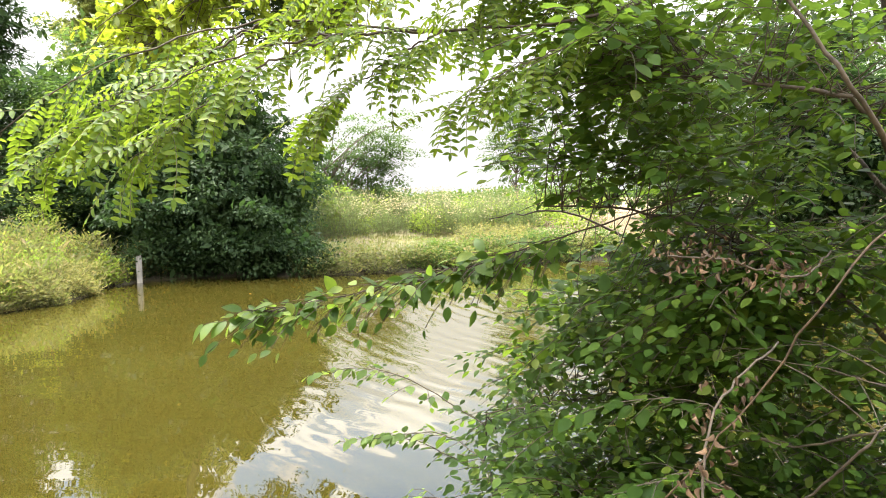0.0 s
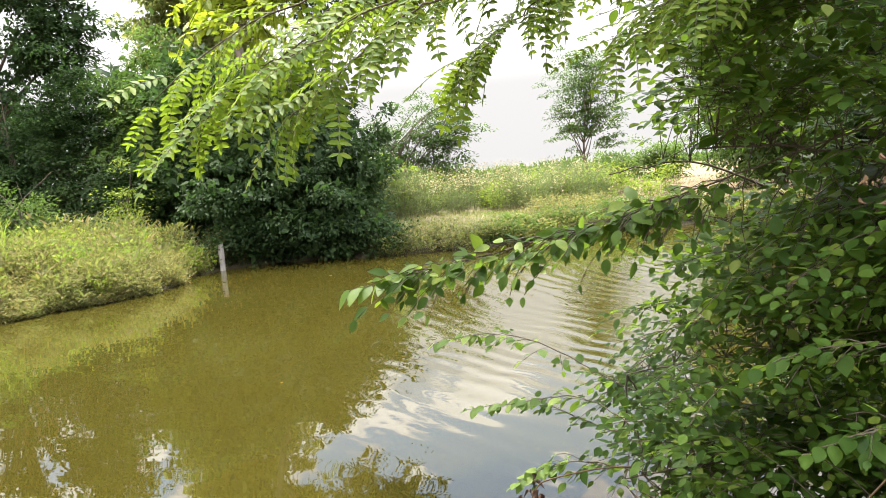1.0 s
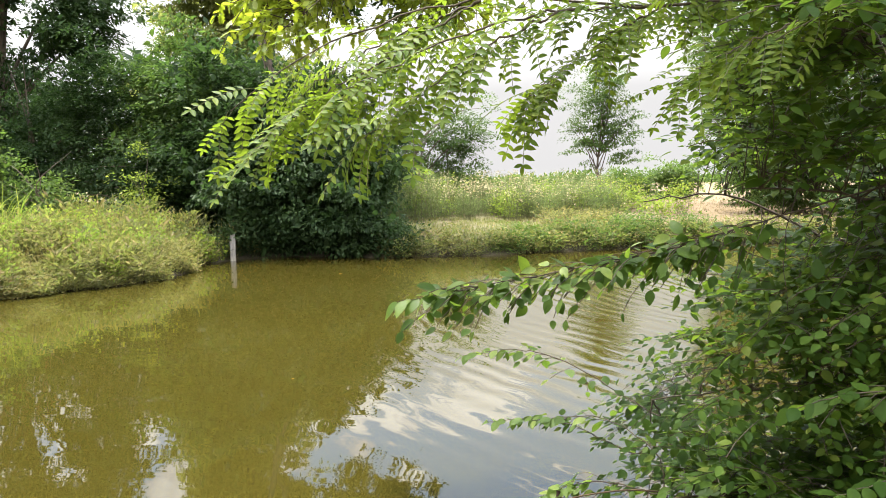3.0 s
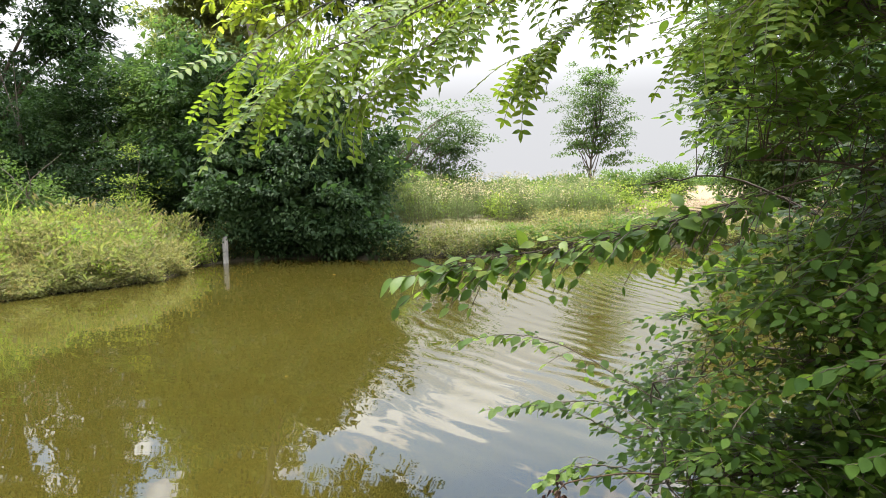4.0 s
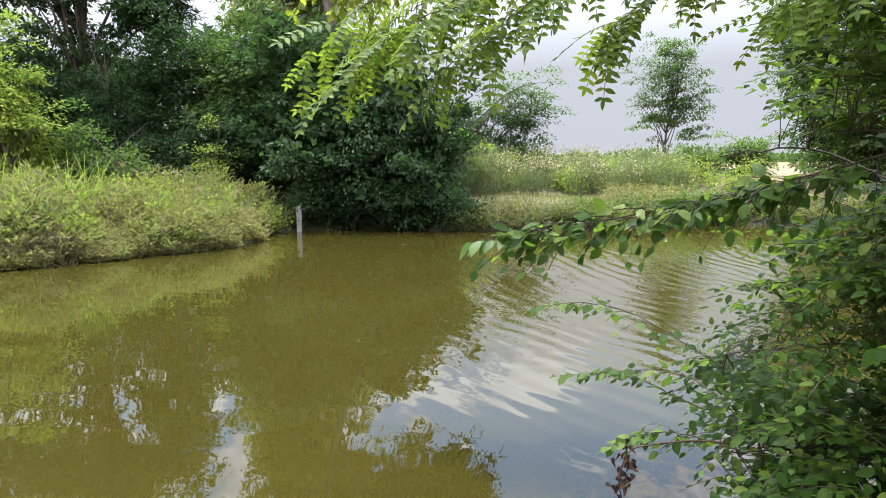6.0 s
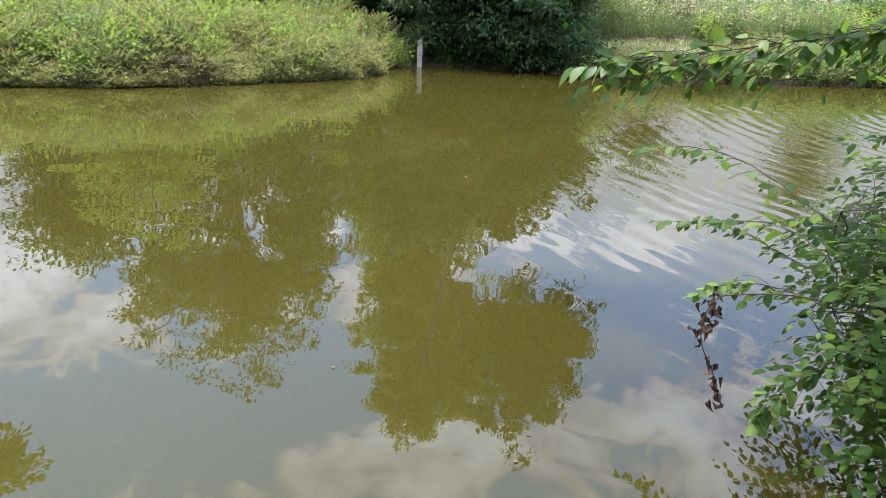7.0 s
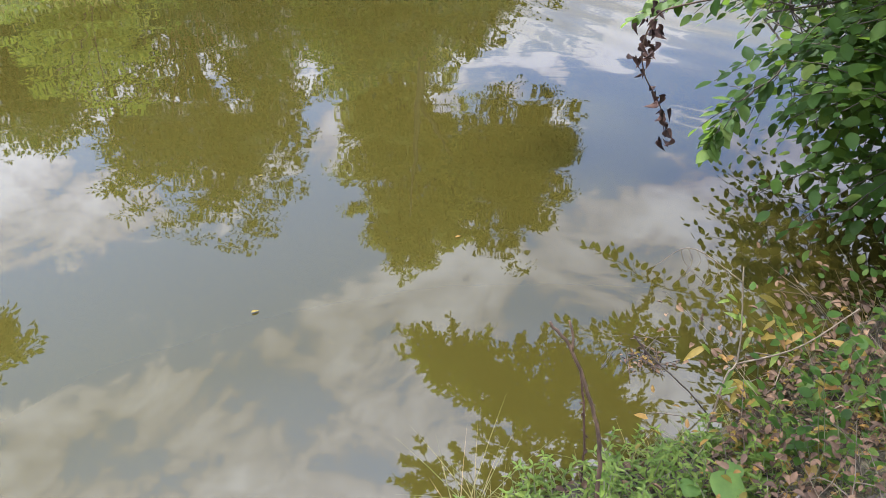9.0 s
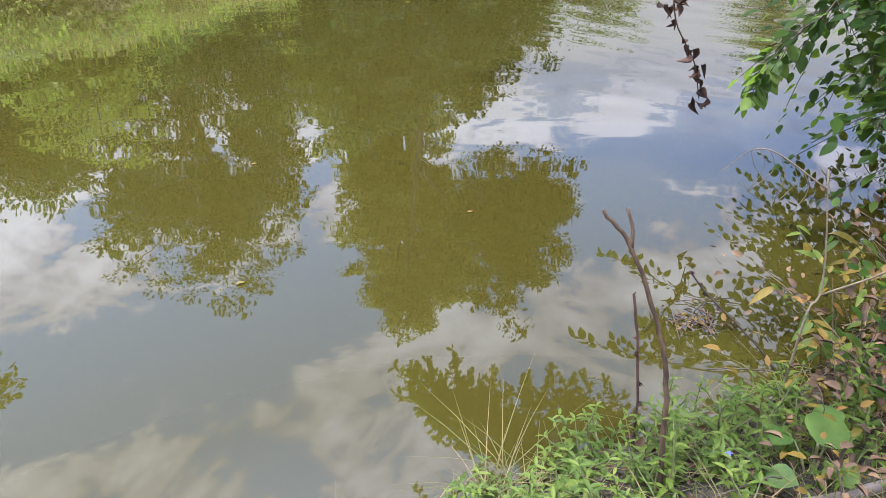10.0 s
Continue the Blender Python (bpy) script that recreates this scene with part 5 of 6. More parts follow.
for v in range(5):
    rg = np.random.default_rng(60 + v)
    n = 8
    u = np.linspace(0.18, 1, n)
    bend = rg.uniform(0.15, 0.4)
    rach = np.column_stack([0.05 * np.sin(3 * np.linspace(0, 1, 12) + v), np.linspace(0, 1, 12), -bend * np.linspace(0, 1, 12) ** 2])
    Vr, Fr, Cr = tube_arrays(rach, 0.006, 3)
    P, Y, Z, L = [], [], [], []
    for k, a in enumerate(u):
        p = np.array([0.05 * np.sin(3 * a + v), a, -bend * a * a])
        for s in (-1, 1):
            P.append(p); Y.append((s * 0.95, 0.28 + rg.normal(0, 0.1), -0.22 + rg.normal(0, 0.14))); Z.append((rg.normal(0, 0.2), rg.normal(0, 0.2) + bend, 1)); L.append(0.185 * (1.0 - 0.25 * abs(a - 0.5)) * rg.uniform(0.85, 1.1))
    P.append((0.05 * np.sin(3 + v), 1, -bend)); Y.append((0, 1, -0.5)); Z.append((0, 0.4, 1)); L.append(0.17)
    Vl, Fl = leaves_arrays(LEAFLET, np.array(P), np.array(Y), np.array(Z), np.array(L))
    PINNATE.append(mesh_np("compound_leaf", np.vstack([Vr, Vl]), [np.vstack([Fr[:, [0, 1, 2]], Fr[:, [0, 2, 3]]]), Fl + len(Vr)], [M_STEM, M_LOCUST]))
rng = np.random.default_rng(43)
for i, pts in enumerate(main):
    line = curve(pts, 40, 0.003, rng)
    limb = part("limb", tubes_mesh("limb", [(line, (0.0055, 0.005, 0.004, 0.004, 0.003, 0.003, 0.003, 0.003, 0.003, 0.003, 0.003, 0.003, 0.003)[i] * np.linspace(1, 0.2, 40))], M_TWIG, 6), locust)
    first = 10 if i < 2 else 4
    for j in range(first, 40, 1 if i < 2 else 2):
        t = unit(line[min(j + 1, 39)] - line[j - 1])
        for s in (-1, 1):
            if rng.random() < 0.12 or (line[j][2] > 2.0 and line[j][0] < -0.35) or line[j][0] > (0.5 if line[j][2] > 1.9 else 0.22):
                continue
            sd = unit(np.cross(t, [0, 0, 1])) * s
            y = unit(0.75 * t + 0.55 * sd + [0, 0, rng.uniform(-0.6, 0.1)] + rng.normal(0, 0.25, 3))
            z = unit(np.array([0, 0, 1.0]) + rng.normal(0, 0.3, 3))
            ob = under(new("compound_leaf", PINNATE[rng.integers(5)]), limb)
            ob.matrix_basis = leaf_matrix(line[j], y, z, rng.uniform(0.105, 0.165))

# ---- oak ----
ob_ = np.array([2.75, 2.1, float(ground_z(2.75, 2.1)) - 0.05])
oak = thing("oak_tree", tuple(ob_), "oak with sunlit yellow-green lobed leaves reaching over the pond", "tree")
otrunk = curve([ob_, (2.7, 2.15, 1.2), (2.55, 2.3, 2.6), (2.3, 2.5, 4.2), (2.2, 2.6, 5.6)], 14)
part("trunk", tubes_mesh("trunk", [(otrunk, 0.11 * np.linspace(1, 0.35, 14))], M_BARK, 10), oak)
olimbs = [[(2.5, 2.35, 2.9), (1.7, 3.3, 3.6), (0.4, 4.1, 3.75), (-0.7, 4.25, 3.3), (-1.35, 4.15, 2.85), (-1.75, 4.1, 2.52)],
          [(0.4, 4.1, 3.75), (-0.5, 4.5, 3.7), (-1.2, 4.6, 3.3), (-1.6, 4.55, 2.95)],
          [(0.4, 4.1, 3.75), (-0.1, 4.2, 3.3), (-0.35, 4.25, 2.98)],
          [(-0.7, 4.25, 3.3), (-1.0, 4.0, 2.95), (-1.3, 3.9, 2.7)],
          [(-0.7, 4.25, 3.3), (-1.25, 4.4, 3.2), (-1.85, 4.4, 2.95)],
          [(-1.2, 4.2, 2.9), (-1.5, 4.3, 2.95), (-1.8, 4.3, 2.85)],
          [(0.4, 4.1, 3.75), (0.0, 4.3, 3.35), (-0.5, 4.3, 3.0), (-0.8, 4.25, 2.7), (-1.05, 4.2, 2.5)],
          [(-0.7, 4.25, 3.3), (-1.1, 4.2, 3.0), (-1.4, 4.15, 2.75), (-1.65, 4.1, 2.5)],
          [(-0.7, 4.25, 3.3), (-1.3, 4.3, 3.1), (-1.65, 4.25, 2.9), (-1.95, 4.2, 2.65)],
          [(-0.1, 4.2, 3.3), (-0.35, 4.2, 3.0), (-0.55, 4.2, 2.75), (-0.75, 4.2, 2.6)],
          # a higher fork that hangs over the near water
          [(2.35, 2.45, 4.0), (1.2, 3.2, 4.1), (0.2, 3.9, 3.9), (-0.6, 3.9, 3.75), (-1.25, 3.85, 3.62)],
          [(0.2, 3.9, 3.9), (-0.4, 4.3, 3.75), (-0.95, 4.5, 3.62)],
          [(0.2, 3.9, 3.9), (-0.5, 3.65, 3.8), (-1.1, 3.58, 3.66), (-1.75, 3.52, 3.55)],
          [(0.2, 3.9, 3.9), (-0.1, 4.3, 3.75), (-0.35, 4.65, 3.65)],
          [(-0.6, 3.9, 3.75), (-0.95, 4.1, 3.68), (-1.35, 4.25, 3.6)],
          [(1.2, 3.2, 4.1), (0.4, 3.5, 3.95), (-0.2, 3.7, 3.8), (-0.75, 3.75, 3.65)],
          [(-0.6, 3.9, 3.75), (-1.2, 3.76, 3.65), (-1.85, 3.72, 3.55)]]
LEAF_OAK = shape_mesh("leaf", OAKLEAF, M_OAK)
rng = np.random.default_rng(47)
rest, singles = [], 0
for i, pts in enumerate(olimbs):
    line = curve(pts, 46, 0.008, rng)
    part("limb", tubes_mesh("limb", [(line, (0.03, 0.016, 0.012, 0.012, 0.012, 0.010, 0.010, 0.010, 0.010, 0.010, 0.024, 0.012, 0.014, 0.010, 0.010, 0.014, 0.010)[i] * np.linspace(1, 0.2, 46))], M_BARK, 7), oak)
    for j in range((20, 8, 6, 4, 8, 6, 12, 10, 10, 10, 22, 6, 6, 6, 6, 18, 6)[i], 46):
        if i == 2 and rng.random() < 0.6:
            continue
        for k in range(2 if i < 10 else 1):
            way = unit(unit(line[j] - line[j - 3]) * 0.7 + rng.normal(0, 0.75, 3) * [1, 1, 0.6])
            end = line[j] + way * rng.uniform(0.10, 0.38)
            tw = part("twig", tubes_mesh("twig", [(curve([line[j], 0.5 * (line[j] + end) + [0, 0, 0.02], end], 5), 0.0035 * np.linspace(1, 0.5, 5))], M_TWIG, 4), oak)
            n = rng.integers(8, 14) if i < 10 else rng.integers(26, 36)
            P = line[j] + np.outer(rng.uniform(0.45, 1, n), end - line[j])
            Y = unit(way * 0.6 + rng.normal(0, 0.7, (n, 3)) - [0, 0, 0.2]); Z = unit(rng.normal(0, 0.45, (n, 3)) + [0, 0, 1])
            L = rng.uniform(0.045, 0.078, n)
            if singles < 290 and i in (0, 3) and rng.random() < 0.5:
                leaf_parts("leaf", LEAF_OAK, tw, [(P, Y, Z, L)]); singles += n
            else:
                rest.append((P, Y, Z, L))
P, Y, Z, L = (np.concatenate([s[i] for s in rest]) for i in range(4))
V, F = leaves_arrays(OAKLEAF, P, Y, Z, L)
tagged(part("foliage", mesh_np("foliage", V, F, M_OAK), oak), kind="stuff")

# ---- plants on the near bank ----
rng = np.random.default_rng(53)
LEAF_HERB, LEAF_YEL = shape_mesh("leaf", ovate(0.31, 0.12, 0.25), M_HERB), shape_mesh("leaf", ovate(0.5, 0.12, 0.3), M_YELLOW)


def herb(name, label, height, nodes, leaf_len, leaf, seed, group):
    """An upright herb: stem and pairs of crossed leaves."""
    rg = np.random.default_rng(seed)
    th = thing(name, (0, 0, -5), label, "plant", group)
    line = curve([(0, 0, -5.03), (rg.normal(0, 0.012), rg.normal(0, 0.012), -5 + height * 0.5), (rg.normal(0, 0.03), rg.normal(0, 0.03), -5 + height)], 10)
    part("stem", tubes_mesh("stem", [(line, 0.0022 * np.linspace(1, 0.5, 10))], M_STEM, 5), th)
    for k in range(nodes):
        u = 0.25 + 0.75 * k / max(1, nodes - 1)
        p = line[min(9, int(u * 9))]
        for s in range(2 if k < nodes - 1 else 3):
            a = k * 1.57 + s * (3.14 if k < nodes - 1 else 2.1) + rg.normal(0, 0.25)
            y = np.array([math.cos(a), math.sin(a), 0.35 * rg.random() + 0.1])
            leaf_parts("leaf", leaf, th, [(np.array([p]), y[None], np.array([[0, 0, 1.0]]), [leaf_len * (1.15 - 0.5 * u) * rg.uniform(0.85, 1.15)])])
    return th


HG = "herbs on the near bank"
kinds = [herb("herb", "fresh green leafy herb on the muddy bank", 0.12, 7, 0.036, LEAF_HERB, 1, HG), herb("herb", "fresh green leafy herb on the muddy bank", 0.07, 5, 0.033, LEAF_HERB, 2, HG),
         herb("herb", "tall narrow-leaved green herb at the waterline", 0.18, 9, 0.036, LEAF_HERB, 3, HG), herb("herb", "yellowing herb among the bank plants", 0.09, 5, 0.034, LEAF_YEL, 4, HG)]
spots = np.vstack([scatter(rng, 130, (-0.5, 0.35, 0.66, 1.5), 0.0, 0.3), scatter(rng, 150, (-0.5, 0.1, 0.78, 1.22), -0.01, 0.16)])
for i, p in enumerate(spots):
    k = 3 if (p[0] > 0.0 and i % 3 == 0) else (2 if i % 7 == 0 else i % 2)
    copy_thing(kinds[k], pose(p[0], p[1], p[2] - 0.01, rng.normal(0, 6), rng.normal(0, 6), rng.uniform(0, 360)) @ Matrix.Scale(rng.uniform(0.45, 0.8), 4))
for k in kinds:
    for o in (*k.children_recursive, k):
        bpy.data.objects.remove(o)

foot = scatter(rng, 1900, (-0.75, 0.9, 0.6, 2.0), -0.01, 0.5)
grass("grass", "thin grass blades mixed with dry stalks on the near bank", rng, foot, rng.uniform(0.03, 0.09, len(foot)), np.full(len(foot), 0.0017), 1.1, M_GRASS)
foot = np.array([-0.44, 0.92, 0.02]) + rng.normal(0, 0.025, (90, 3)) * [1, 1, 0.1]
grass("grass_tuft", "small yellowing grass tuft arching over the water", rng, foot, rng.uniform(0.04, 0.10, 90), np.full(90, 0.0018), 1.9, M_GRASS)
n = 480
foot = scatter(rng, n, (-0.5, 0.7, 0.7, 1.7), -0.02, 0.4)
th = thing("leaf_litter", tuple(foot.mean(0)), "brown fallen leaves and scraps on the mud", "leaf litter", kind="stuff")
V, F = leaves_arrays(ovate(0.5, 0.5, 0.2), foot + [0, 0, 0.012], rng.normal(size=(n, 3)) * [1, 1, 0.15], rng.normal(0, 0.35, (n, 3)) + [0, 0, 1], rng.uniform(0.012, 0.032, n))
part("leaves", mesh_np("leaves", V, F, M_LITTER), th)
foot = scatter(rng, 150, (-0.05, 0.9, 0.9, 1.9), 0.0, 0.45)
weeds("undergrowth", "withered brown and yellowing weeds on the near bank", rng, foot, rng.uniform(0.04, 0.2, len(foot)), 16, 0.018, M_LITTER, stem=M_PALETWIG, lean=0.7, spread=0.5, shape=ovate(0.5, 0.4, 0.2, False), thin=0.3)
foot = scatter(rng, 16, (-0.05, 0.7, 0.9, 1.9), 0.0, 0.4)
weeds("undergrowth", "yellow-leaved weeds on the near bank", rng, foot, rng.uniform(0.05, 0.2, len(foot)), 14, 0.02, M_YELLOW, lean=0.6, spread=0.5, shape=ovate(0.5, 0.2, 0.2, False), thin=0.3)
foot = scatter(rng, 150, (0.1, 1.3, 1.0, 2.3), 0.0, 0.6)
weeds("undergrowth", "tangled ivy-like undergrowth below the thicket", rng, foot, rng.uniform(0.06, 0.24, len(foot)), 20, 0.022, M_ELM, lean=0.6, spread=0.5, shape=OVATE, thin=0.35)

# broad-leaved seedling
seedling = thing("seedling", (-0.03, 1.0, float(ground_z(-0.03, 1.0))), "broad pale-green rounded leaves of a low seedling", "plant")
LEAF_BROAD = shape_mesh("leaf", ovate(0.95, 0.06, 0.12), M_TIPLEAF)
gz = float(ground_z(-0.03, 1.0))
for k, (dx, dy, dz, l) in enumerate([(0.0, 0.0, 0.06, 0.066), (0.045, -0.03, 0.045, 0.04), (-0.06, -0.03, 0.03, 0.04), (0.03, 0.05, 0.05, 0.045), (-0.035, 0.04, 0.045, 0.04)]):
    tip = np.array([-0.03 + dx, 1.0 + dy, gz + dz])
    part("stalk", tubes_mesh("stalk", [(curve([(-0.03, 1.0, gz - 0.02), 0.5 * (tip + [-0.03, 1.0, gz]) + [0, 0, 0.01], tip], 6), 0.0018)], M_STEM, 5), seedling)
    a = 2.4 * k + 1.0
    leaf_parts("leaf", LEAF_BROAD, seedling, [(tip[None], np.array([[math.cos(a), math.sin(a), 0.15]]), np.array([[0.1, -0.4, 1.0]]), [l])])

STICK = [(-0.22, 0.93, 0.07), (-0.22, 0.98, 0.20), (-0.23, 1.00, 0.27), (-0.27, 1.03, 0.38), (-0.31, 1.04, 0.43), (-0.28, 1.05, 0.43)]
STALK = [(-0.26, 1.08, 0.01), (-0.26, 1.10, 0.15), (-0.27, 1.12, 0.26)]
PALE = [(-0.05, 1.20, 0.02), (-0.02, 1.24, 0.17), (0.0, 1.26, 0.22), (-0.01, 1.30, 0.39), (-0.10, 1.30, 0.42), (-0.16, 1.28, 0.39)]

# bare upright stick with a forked top
stick = thing("stick", STICK[0], "bent bare brown stick stuck in the bank, forked at its top", "stick")
line = curve([(STICK[0][0], STICK[0][1], float(ground_z(*STICK[0][:2])) - 0.03), *STICK[1:5]], 26, 0.0007, rng)
part("stem", tubes_mesh("stem", [(line, 0.0039 * np.linspace(1.05, 0.62, 26))], M_STICK, 8), stick)
part("fork", tubes_mesh("fork", [(curve([line[19], 0.5 * (line[19] + STICK[5]) + [0.004, 0, 0], STICK[5]], 6), 0.0028 * np.linspace(1, 0.7, 6))], M_STICK, 6), stick)
# dry dark stalk with shrivelled leaves
stalk = thing("dry_stalk", STALK[0], "thin blackened dry stalk with shrivelled leaves", "dead plant")
line = curve([(STALK[0][0], STALK[0][1], float(min(0.0, ground_z(*STALK[0][:2]))) - 0.03), *STALK], 16, 0.001, rng)
sstem = part("stem", tubes_mesh("stem", [(line, 0.0022)], M_DEAD, 5), stalk)
for j in (2, 2, 3, 3, 3, 4, 4, 4, 5, 5, 5, 6, 6, 6, 7, 7, 8, 9, 9, 11, 12, 13, 15):
    ob = under(new("dried_leaf", LEAF_DEAD), sstem)
    ob.matrix_basis = leaf_matrix(line[j], unit(np.array([rng.normal(), rng.normal(), -0.9])), rng.normal(size=3), rng.uniform(0.006, 0.013))
# slender pale sapling
sap = thing("sapling", PALE[0], "slender pale bare sapling branching over the water", "sapling")
line = curve([(PALE[0][0], PALE[0][1], float(ground_z(*PALE[0][:2])) - 0.03), *PALE[1:4]], 20, 0.0008, rng)
part("stem", tubes_mesh("stem", [(line, 0.0023 * np.linspace(1, 0.5, 20))], M_PALETWIG, 6), sap)
part("branch", tubes_mesh("branch", [(curve([line[-2], PALE[4], PALE[5]], 12), 0.0014 * np.linspace(1, 0.5, 12))], M_PALETWIG, 4), sap)
part("branch", tubes_mesh("branch", [(curve([line[11], (0.09, 1.24, 0.27), (0.17, 1.25, 0.36)], 10), 0.002 * np.linspace(1, 0.5, 10))], M_PALETWIG, 5), sap)
for a in range(6):
    p = curve([line[-2], PALE[4], PALE[5]], 12)[2 + 1 * a]
    part("branch", tubes_mesh("branch", [(curve([p, p + [0.01, 0, -0.03], p + [rng.normal(0, 0.02), 0, -0.07]], 6), 0.0006)], M_PALETWIG, 3), sap)
# small pale-blue flower
fl = thing("flower", (-0.14, 0.96, float(ground_z(-0.14, 0.96))), "small pale blue flower among the bank herbs", "flower")
fz = float(ground_z(-0.14, 0.96))
part("stem", tubes_mesh("stem", [(curve([(-0.14, 0.96, fz - 0.02), (-0.138, 0.958, fz + 0.04), (-0.14, 0.955, fz + 0.07)], 6), 0.0012)], M_STEM, 4), fl)
fz -= 0.015
PETAL = shape_mesh("petal", ovate(0.5, 0.1, 0.1), M_FLOWER)
for k in range(6):
    ob = under(new("petal", PETAL), fl)
    ob.matrix_basis = leaf_matrix((-0.14, 0.955, fz + 0.085), (math.cos(k * 1.047), math.sin(k * 1.047), 0.3), (0, -0.2, 1), 0.006)
# floating scraps
for p, l in (((-1.2, 1.45), 0.022), ((-1.6, 2.2), 0.02), ((-0.75, 1.9), 0.018), ((-3.5, 12.1), 0.06), ((-2.2, 5.5), 0.03)):
    ob = new("floating_leaf", shape_mesh("floating_leaf", ovate(0.5, 0.15, 0.05), M_YELLOW))
    ob.matrix_basis = leaf_matrix((*p, 0.004), (0.7, 0.5, 0), (0, 0, 1), l)
    tagged(ob, "small fallen leaf floating on the pond", "leaf")

# ---- debris at the waterline ----
rng = np.random.default_rng(71)
log = thing("fallen_branch", (0.0, 0.95, 0.05), "grey-brown fallen branch lying on the bank", "branch")
gp = [(-0.2, 0.90), (-0.05, 0.93), (0.06, 0.98), (0.18, 1.04), (0.34, 1.12)]
line = curve([(x, y, float(ground_z(x, y)) + 0.008) for x, y in gp], 24, 0.001, rng)
part("stem", tubes_mesh("stem", [(line, 0.0085 * np.linspace(0.7, 1.15, 24))], M_BARK, 9), log)
part("stub", tubes_mesh("stub", [(curve([line[12], line[12] + [0.01, 0.03, 0.015], line[12] + [0.03, 0.06, 0.02]], 6), 0.004 * np.linspace(1, 0.6, 6))], M_BARK, 6), log)
n = 90
P = np.column_stack([rng.normal(-0.165, 0.03, n), rng.normal(1.46, 0.022, n), np.full(n, 0.006)])
P[:, 2] = np.maximum(0.006, ground_z(P[:, 0], P[:, 1]) + 0.006)
scrap = thing("floating_debris", (-0.165, 1.46, 0.0), "brown and yellow plant scraps floating at the water's edge", "debris", kind="stuff")
V, F = leaves_arrays(ovate(0.4, 0.4, 0.2, False), P, rng.normal(size=(n, 3)) * [1, 1, 0.1], rng.normal(0, 0.3, (n, 3)) + [0, 0, 1], rng.uniform(0.006, 0.018, n))
half = 3 * len(F) // 4
part("scraps", mesh_np("scraps", V, [F[:half], F[half:]], [M_LITTER, M_YELLOW]), scrap)
lines = []
for k in range(14):
    a, r = rng.uniform(0, 6.28), rng.uniform(0.02, 0.06)
    p = np.array([rng.normal(-0.15, 0.04), rng.normal(1.45, 0.03), 0.004])
    lines.append((np.array([p - [r * math.cos(a), r * math.sin(a), 0], p + [0, 0, 0.004], p + [r * math.cos(a), r * math.sin(a), 0.003]]), 0.0011))
part("twig_scraps", tubes_mesh("twig_scraps", lines, M_TWIG, 4), scrap)
bent = thing("dead_stalk", (-0.08, 1.3, 0.0), "short dead stalk with brown tufts leaning over the water", "dead plant")
line = curve([(-0.02, 1.32, -0.02), (-0.08, 1.31, 0.07), (-0.15, 1.30, 0.15), (-0.19, 1.30, 0.205)], 14, 0.001, rng)
part("stem", tubes_mesh("stem", [(line, 0.0018)], M_TWIG, 5), bent)
for j in (8, 9, 10, 10, 11, 12, 13, 13):
    ob = under(new("dried_leaf", LEAF_DEAD), bent)
    ob.matrix_basis = leaf_matrix(line[j], unit(rng.normal(size=3) - [0, 0, 0.6]), rng.normal(size=3), rng.uniform(0.006, 0.011))
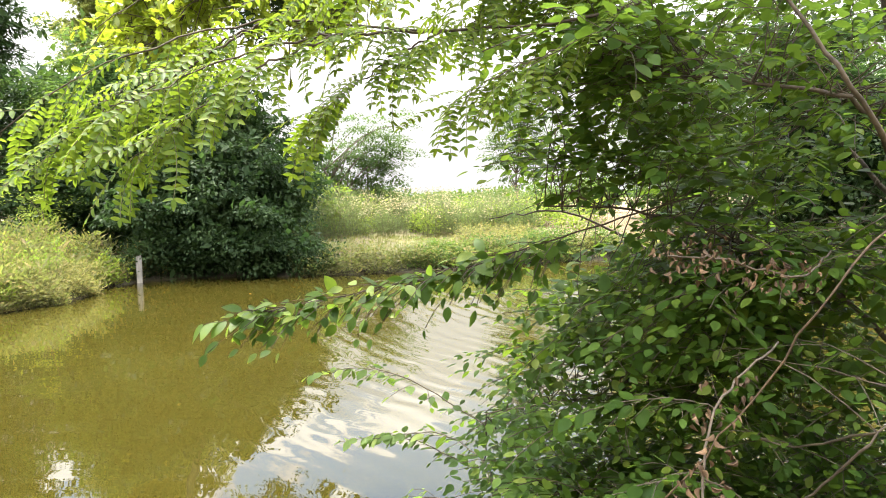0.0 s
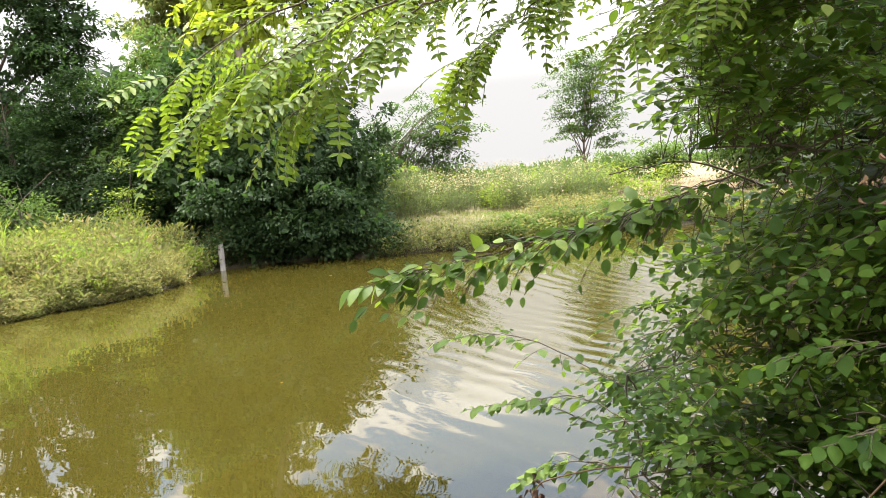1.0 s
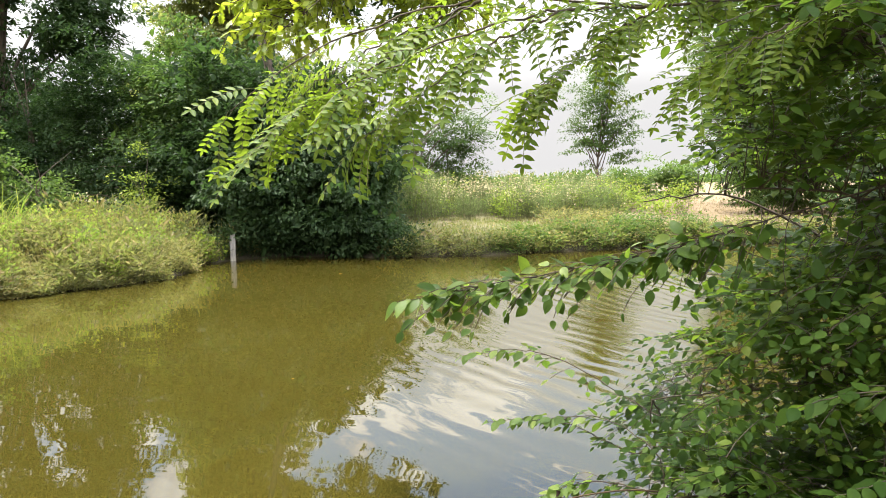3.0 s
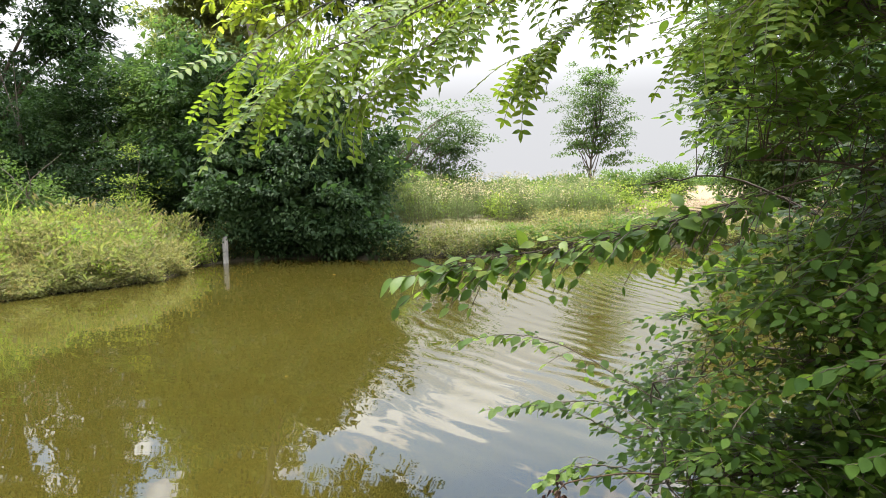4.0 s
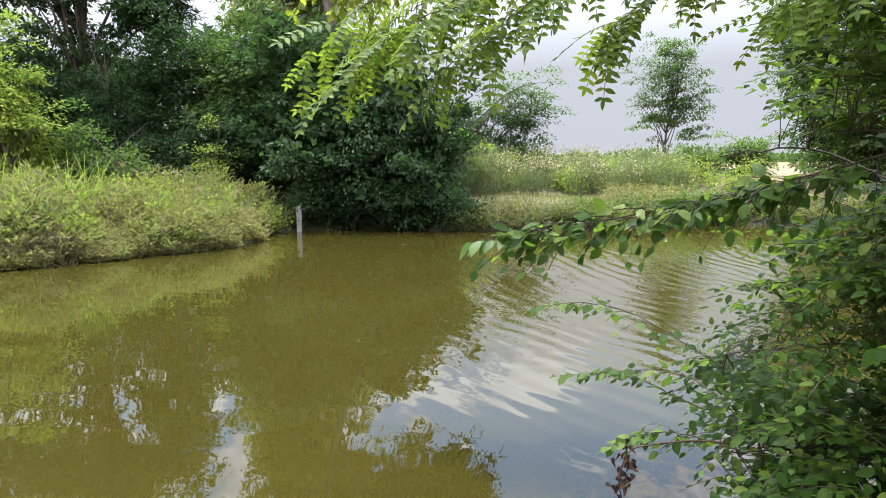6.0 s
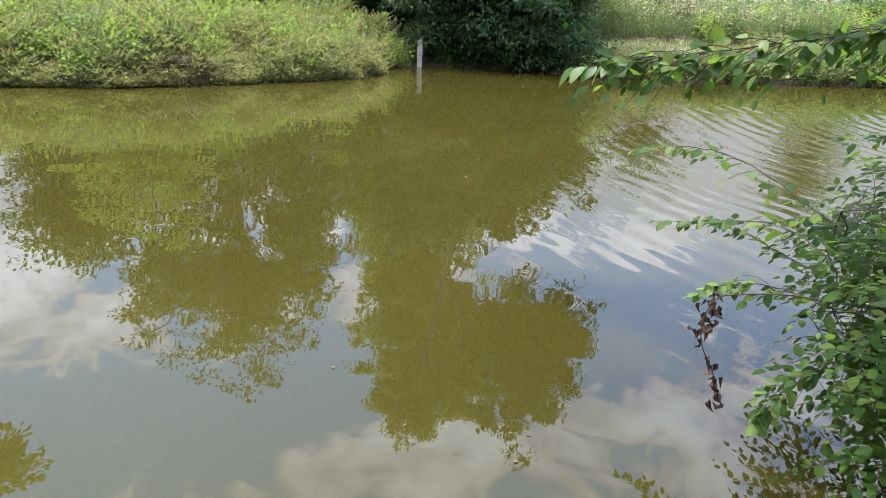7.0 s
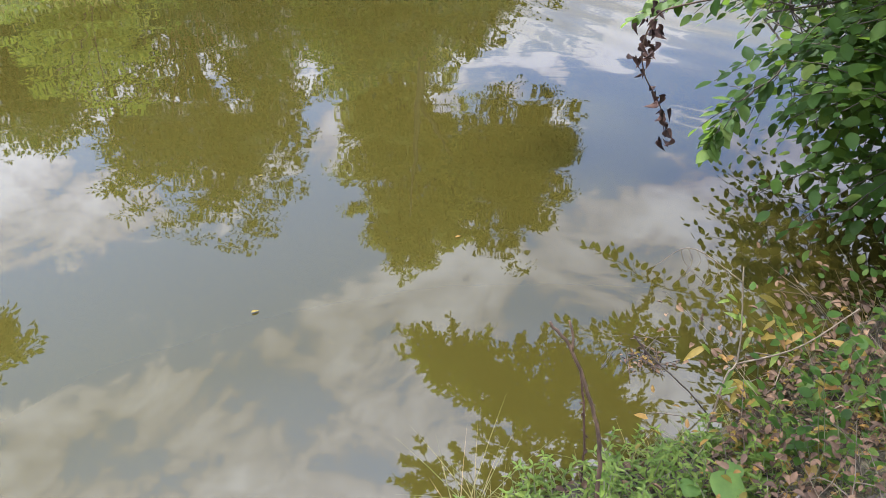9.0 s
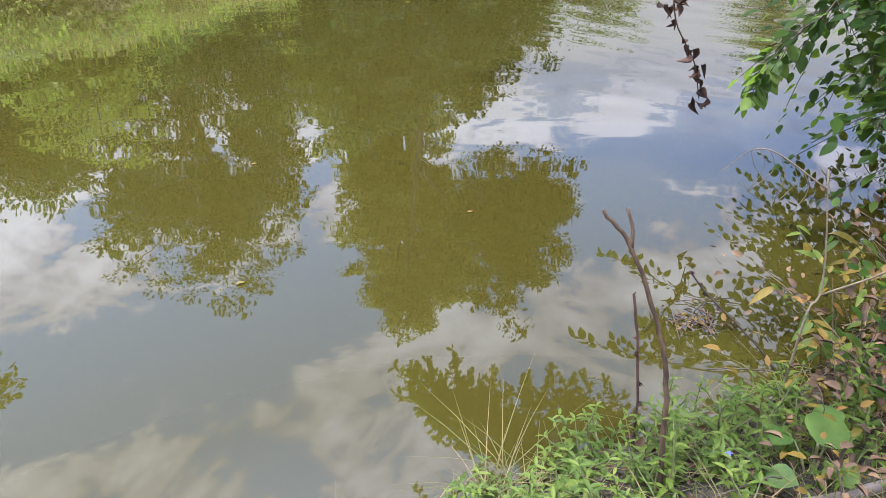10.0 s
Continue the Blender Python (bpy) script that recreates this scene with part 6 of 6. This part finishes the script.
# knotweed turning yellow and red beside the water
LEAF_LONG_YEL, LEAF_LONG_GREEN = shape_mesh("leaf", ovate(0.30, 0.1, 0.3), M_YELLOW), shape_mesh("leaf", ovate(0.30, 0.1, 0.3), M_HERB)
for k, (bx, by, tx, ty, tz) in enumerate([(0.06, 1.36, -0.06, 1.34, 0.17), (0.08, 1.38, -0.02, 1.42, 0.24), (0.10, 1.36, 0.06, 1.34, 0.26), (0.04, 1.34, 0.00, 1.28, 0.14), (0.14, 1.42, 0.12, 1.36, 0.22), (0.16, 1.44, 0.05, 1.48, 0.20), (0.12, 1.30, 0.03, 1.22, 0.16), (0.18, 1.34, 0.13, 1.24, 0.20), (0.22, 1.40, 0.20, 1.32, 0.25), (0.10, 1.24, 0.06, 1.16, 0.12), (0.26, 1.34, 0.24, 1.24, 0.17)]):
    gz = float(ground_z(bx, by))
    weed = thing("knotweed", (bx, by, gz), "knotweed with drooping leaves turning yellow and red", "plant", "knotweed at the waterline")
    line = curve([(bx, by, gz - 0.02), (0.6 * bx + 0.4 * tx, 0.6 * by + 0.4 * ty, 0.6 * tz), (tx, ty, tz)], 14, 0.001, rng)
    kstem = part("stem", tubes_mesh("stem", [(line, 0.0016 * np.linspace(1, 0.6, 14))], M_STEM, 5), weed)
    for j in range(3, 14):
        a = 2.4 * j
        y = unit(np.array([math.cos(a), math.sin(a), -0.35 + rng.normal(0, 0.3)]))
        leaf_parts("leaf", LEAF_LONG_YEL if rng.random() < 0.36 else LEAF_LONG_GREEN, kstem, [(line[j:j + 1], y[None], np.array([[0.0, -0.3, 1.0]]), [rng.uniform(0.024, 0.052)])])

# withered leaves caught in the thicket
LEAF_LITTER = shape_mesh("dried_leaf", ovate(0.4, 0.8, 0.35), M_LITTER)
BROWN_A = [(0.62, 1.35, 1.30), (0.42, 1.12, 1.25), (0.36, 1.02, 1.12), (0.36, 1.0, 0.98)]
BROWN_B = [(0.85, 1.6, 1.45), (0.68, 1.4, 1.42), (0.52, 1.38, 1.46), (0.42, 1.38, 1.47)]
for nm, pts in (("withered_shoot", BROWN_A), ("withered_shoot", BROWN_B)):
    sh = thing(nm, pts[0], "tangle of withered brown leaves caught in the thicket", "dead branch")
    line = curve(pts, 24, 0.003, rng)
    wstem = part("stem", tubes_mesh("stem", [(line, 0.0022)], M_TWIG, 5), sh)
    for j in range(6, 24):
        for k in range(7):
            y = unit(np.array([rng.normal(0, 0.7), rng.normal(0, 0.7), -1.0]))
            ob = under(new("dried_leaf", LEAF_LITTER), wstem)
            ob.matrix_basis = leaf_matrix(line[j] + rng.normal(0, 0.024, 3), y, rng.normal(size=3), rng.uniform(0.009, 0.02))

# thin dead stems tangled over the near bank
for k in range(70):
    x, y = rng.uniform(-0.1, 0.55), rng.uniform(0.95, 1.75)
    if shore_distance(x, y) < -0.06:
        continue
    gz = max(0.0, float(ground_z(x, y)))
    a, l = rng.uniform(0, 6.28), rng.uniform(0.10, 0.26)
    end = np.array([x + 0.8 * l * math.cos(a), y + 0.8 * l * math.sin(a), gz + rng.uniform(0.03, 0.75) * l])
    dry = thing("dry_weed", (x, y, gz), "thin dry brown stem tangled among the bank plants", "dead plant", "dry stems on the near bank")
    part("stem", tubes_mesh("stem", [(curve([(x, y, gz - 0.02), 0.5 * (end + [x, y, gz]) + [rng.normal(0, 0.02), rng.normal(0, 0.02), 0.03], end], 9, 0.001, rng), rng.uniform(0.0007, 0.0014))], M_PALETWIG if k % 3 == 0 else M_TWIG, 4), dry)
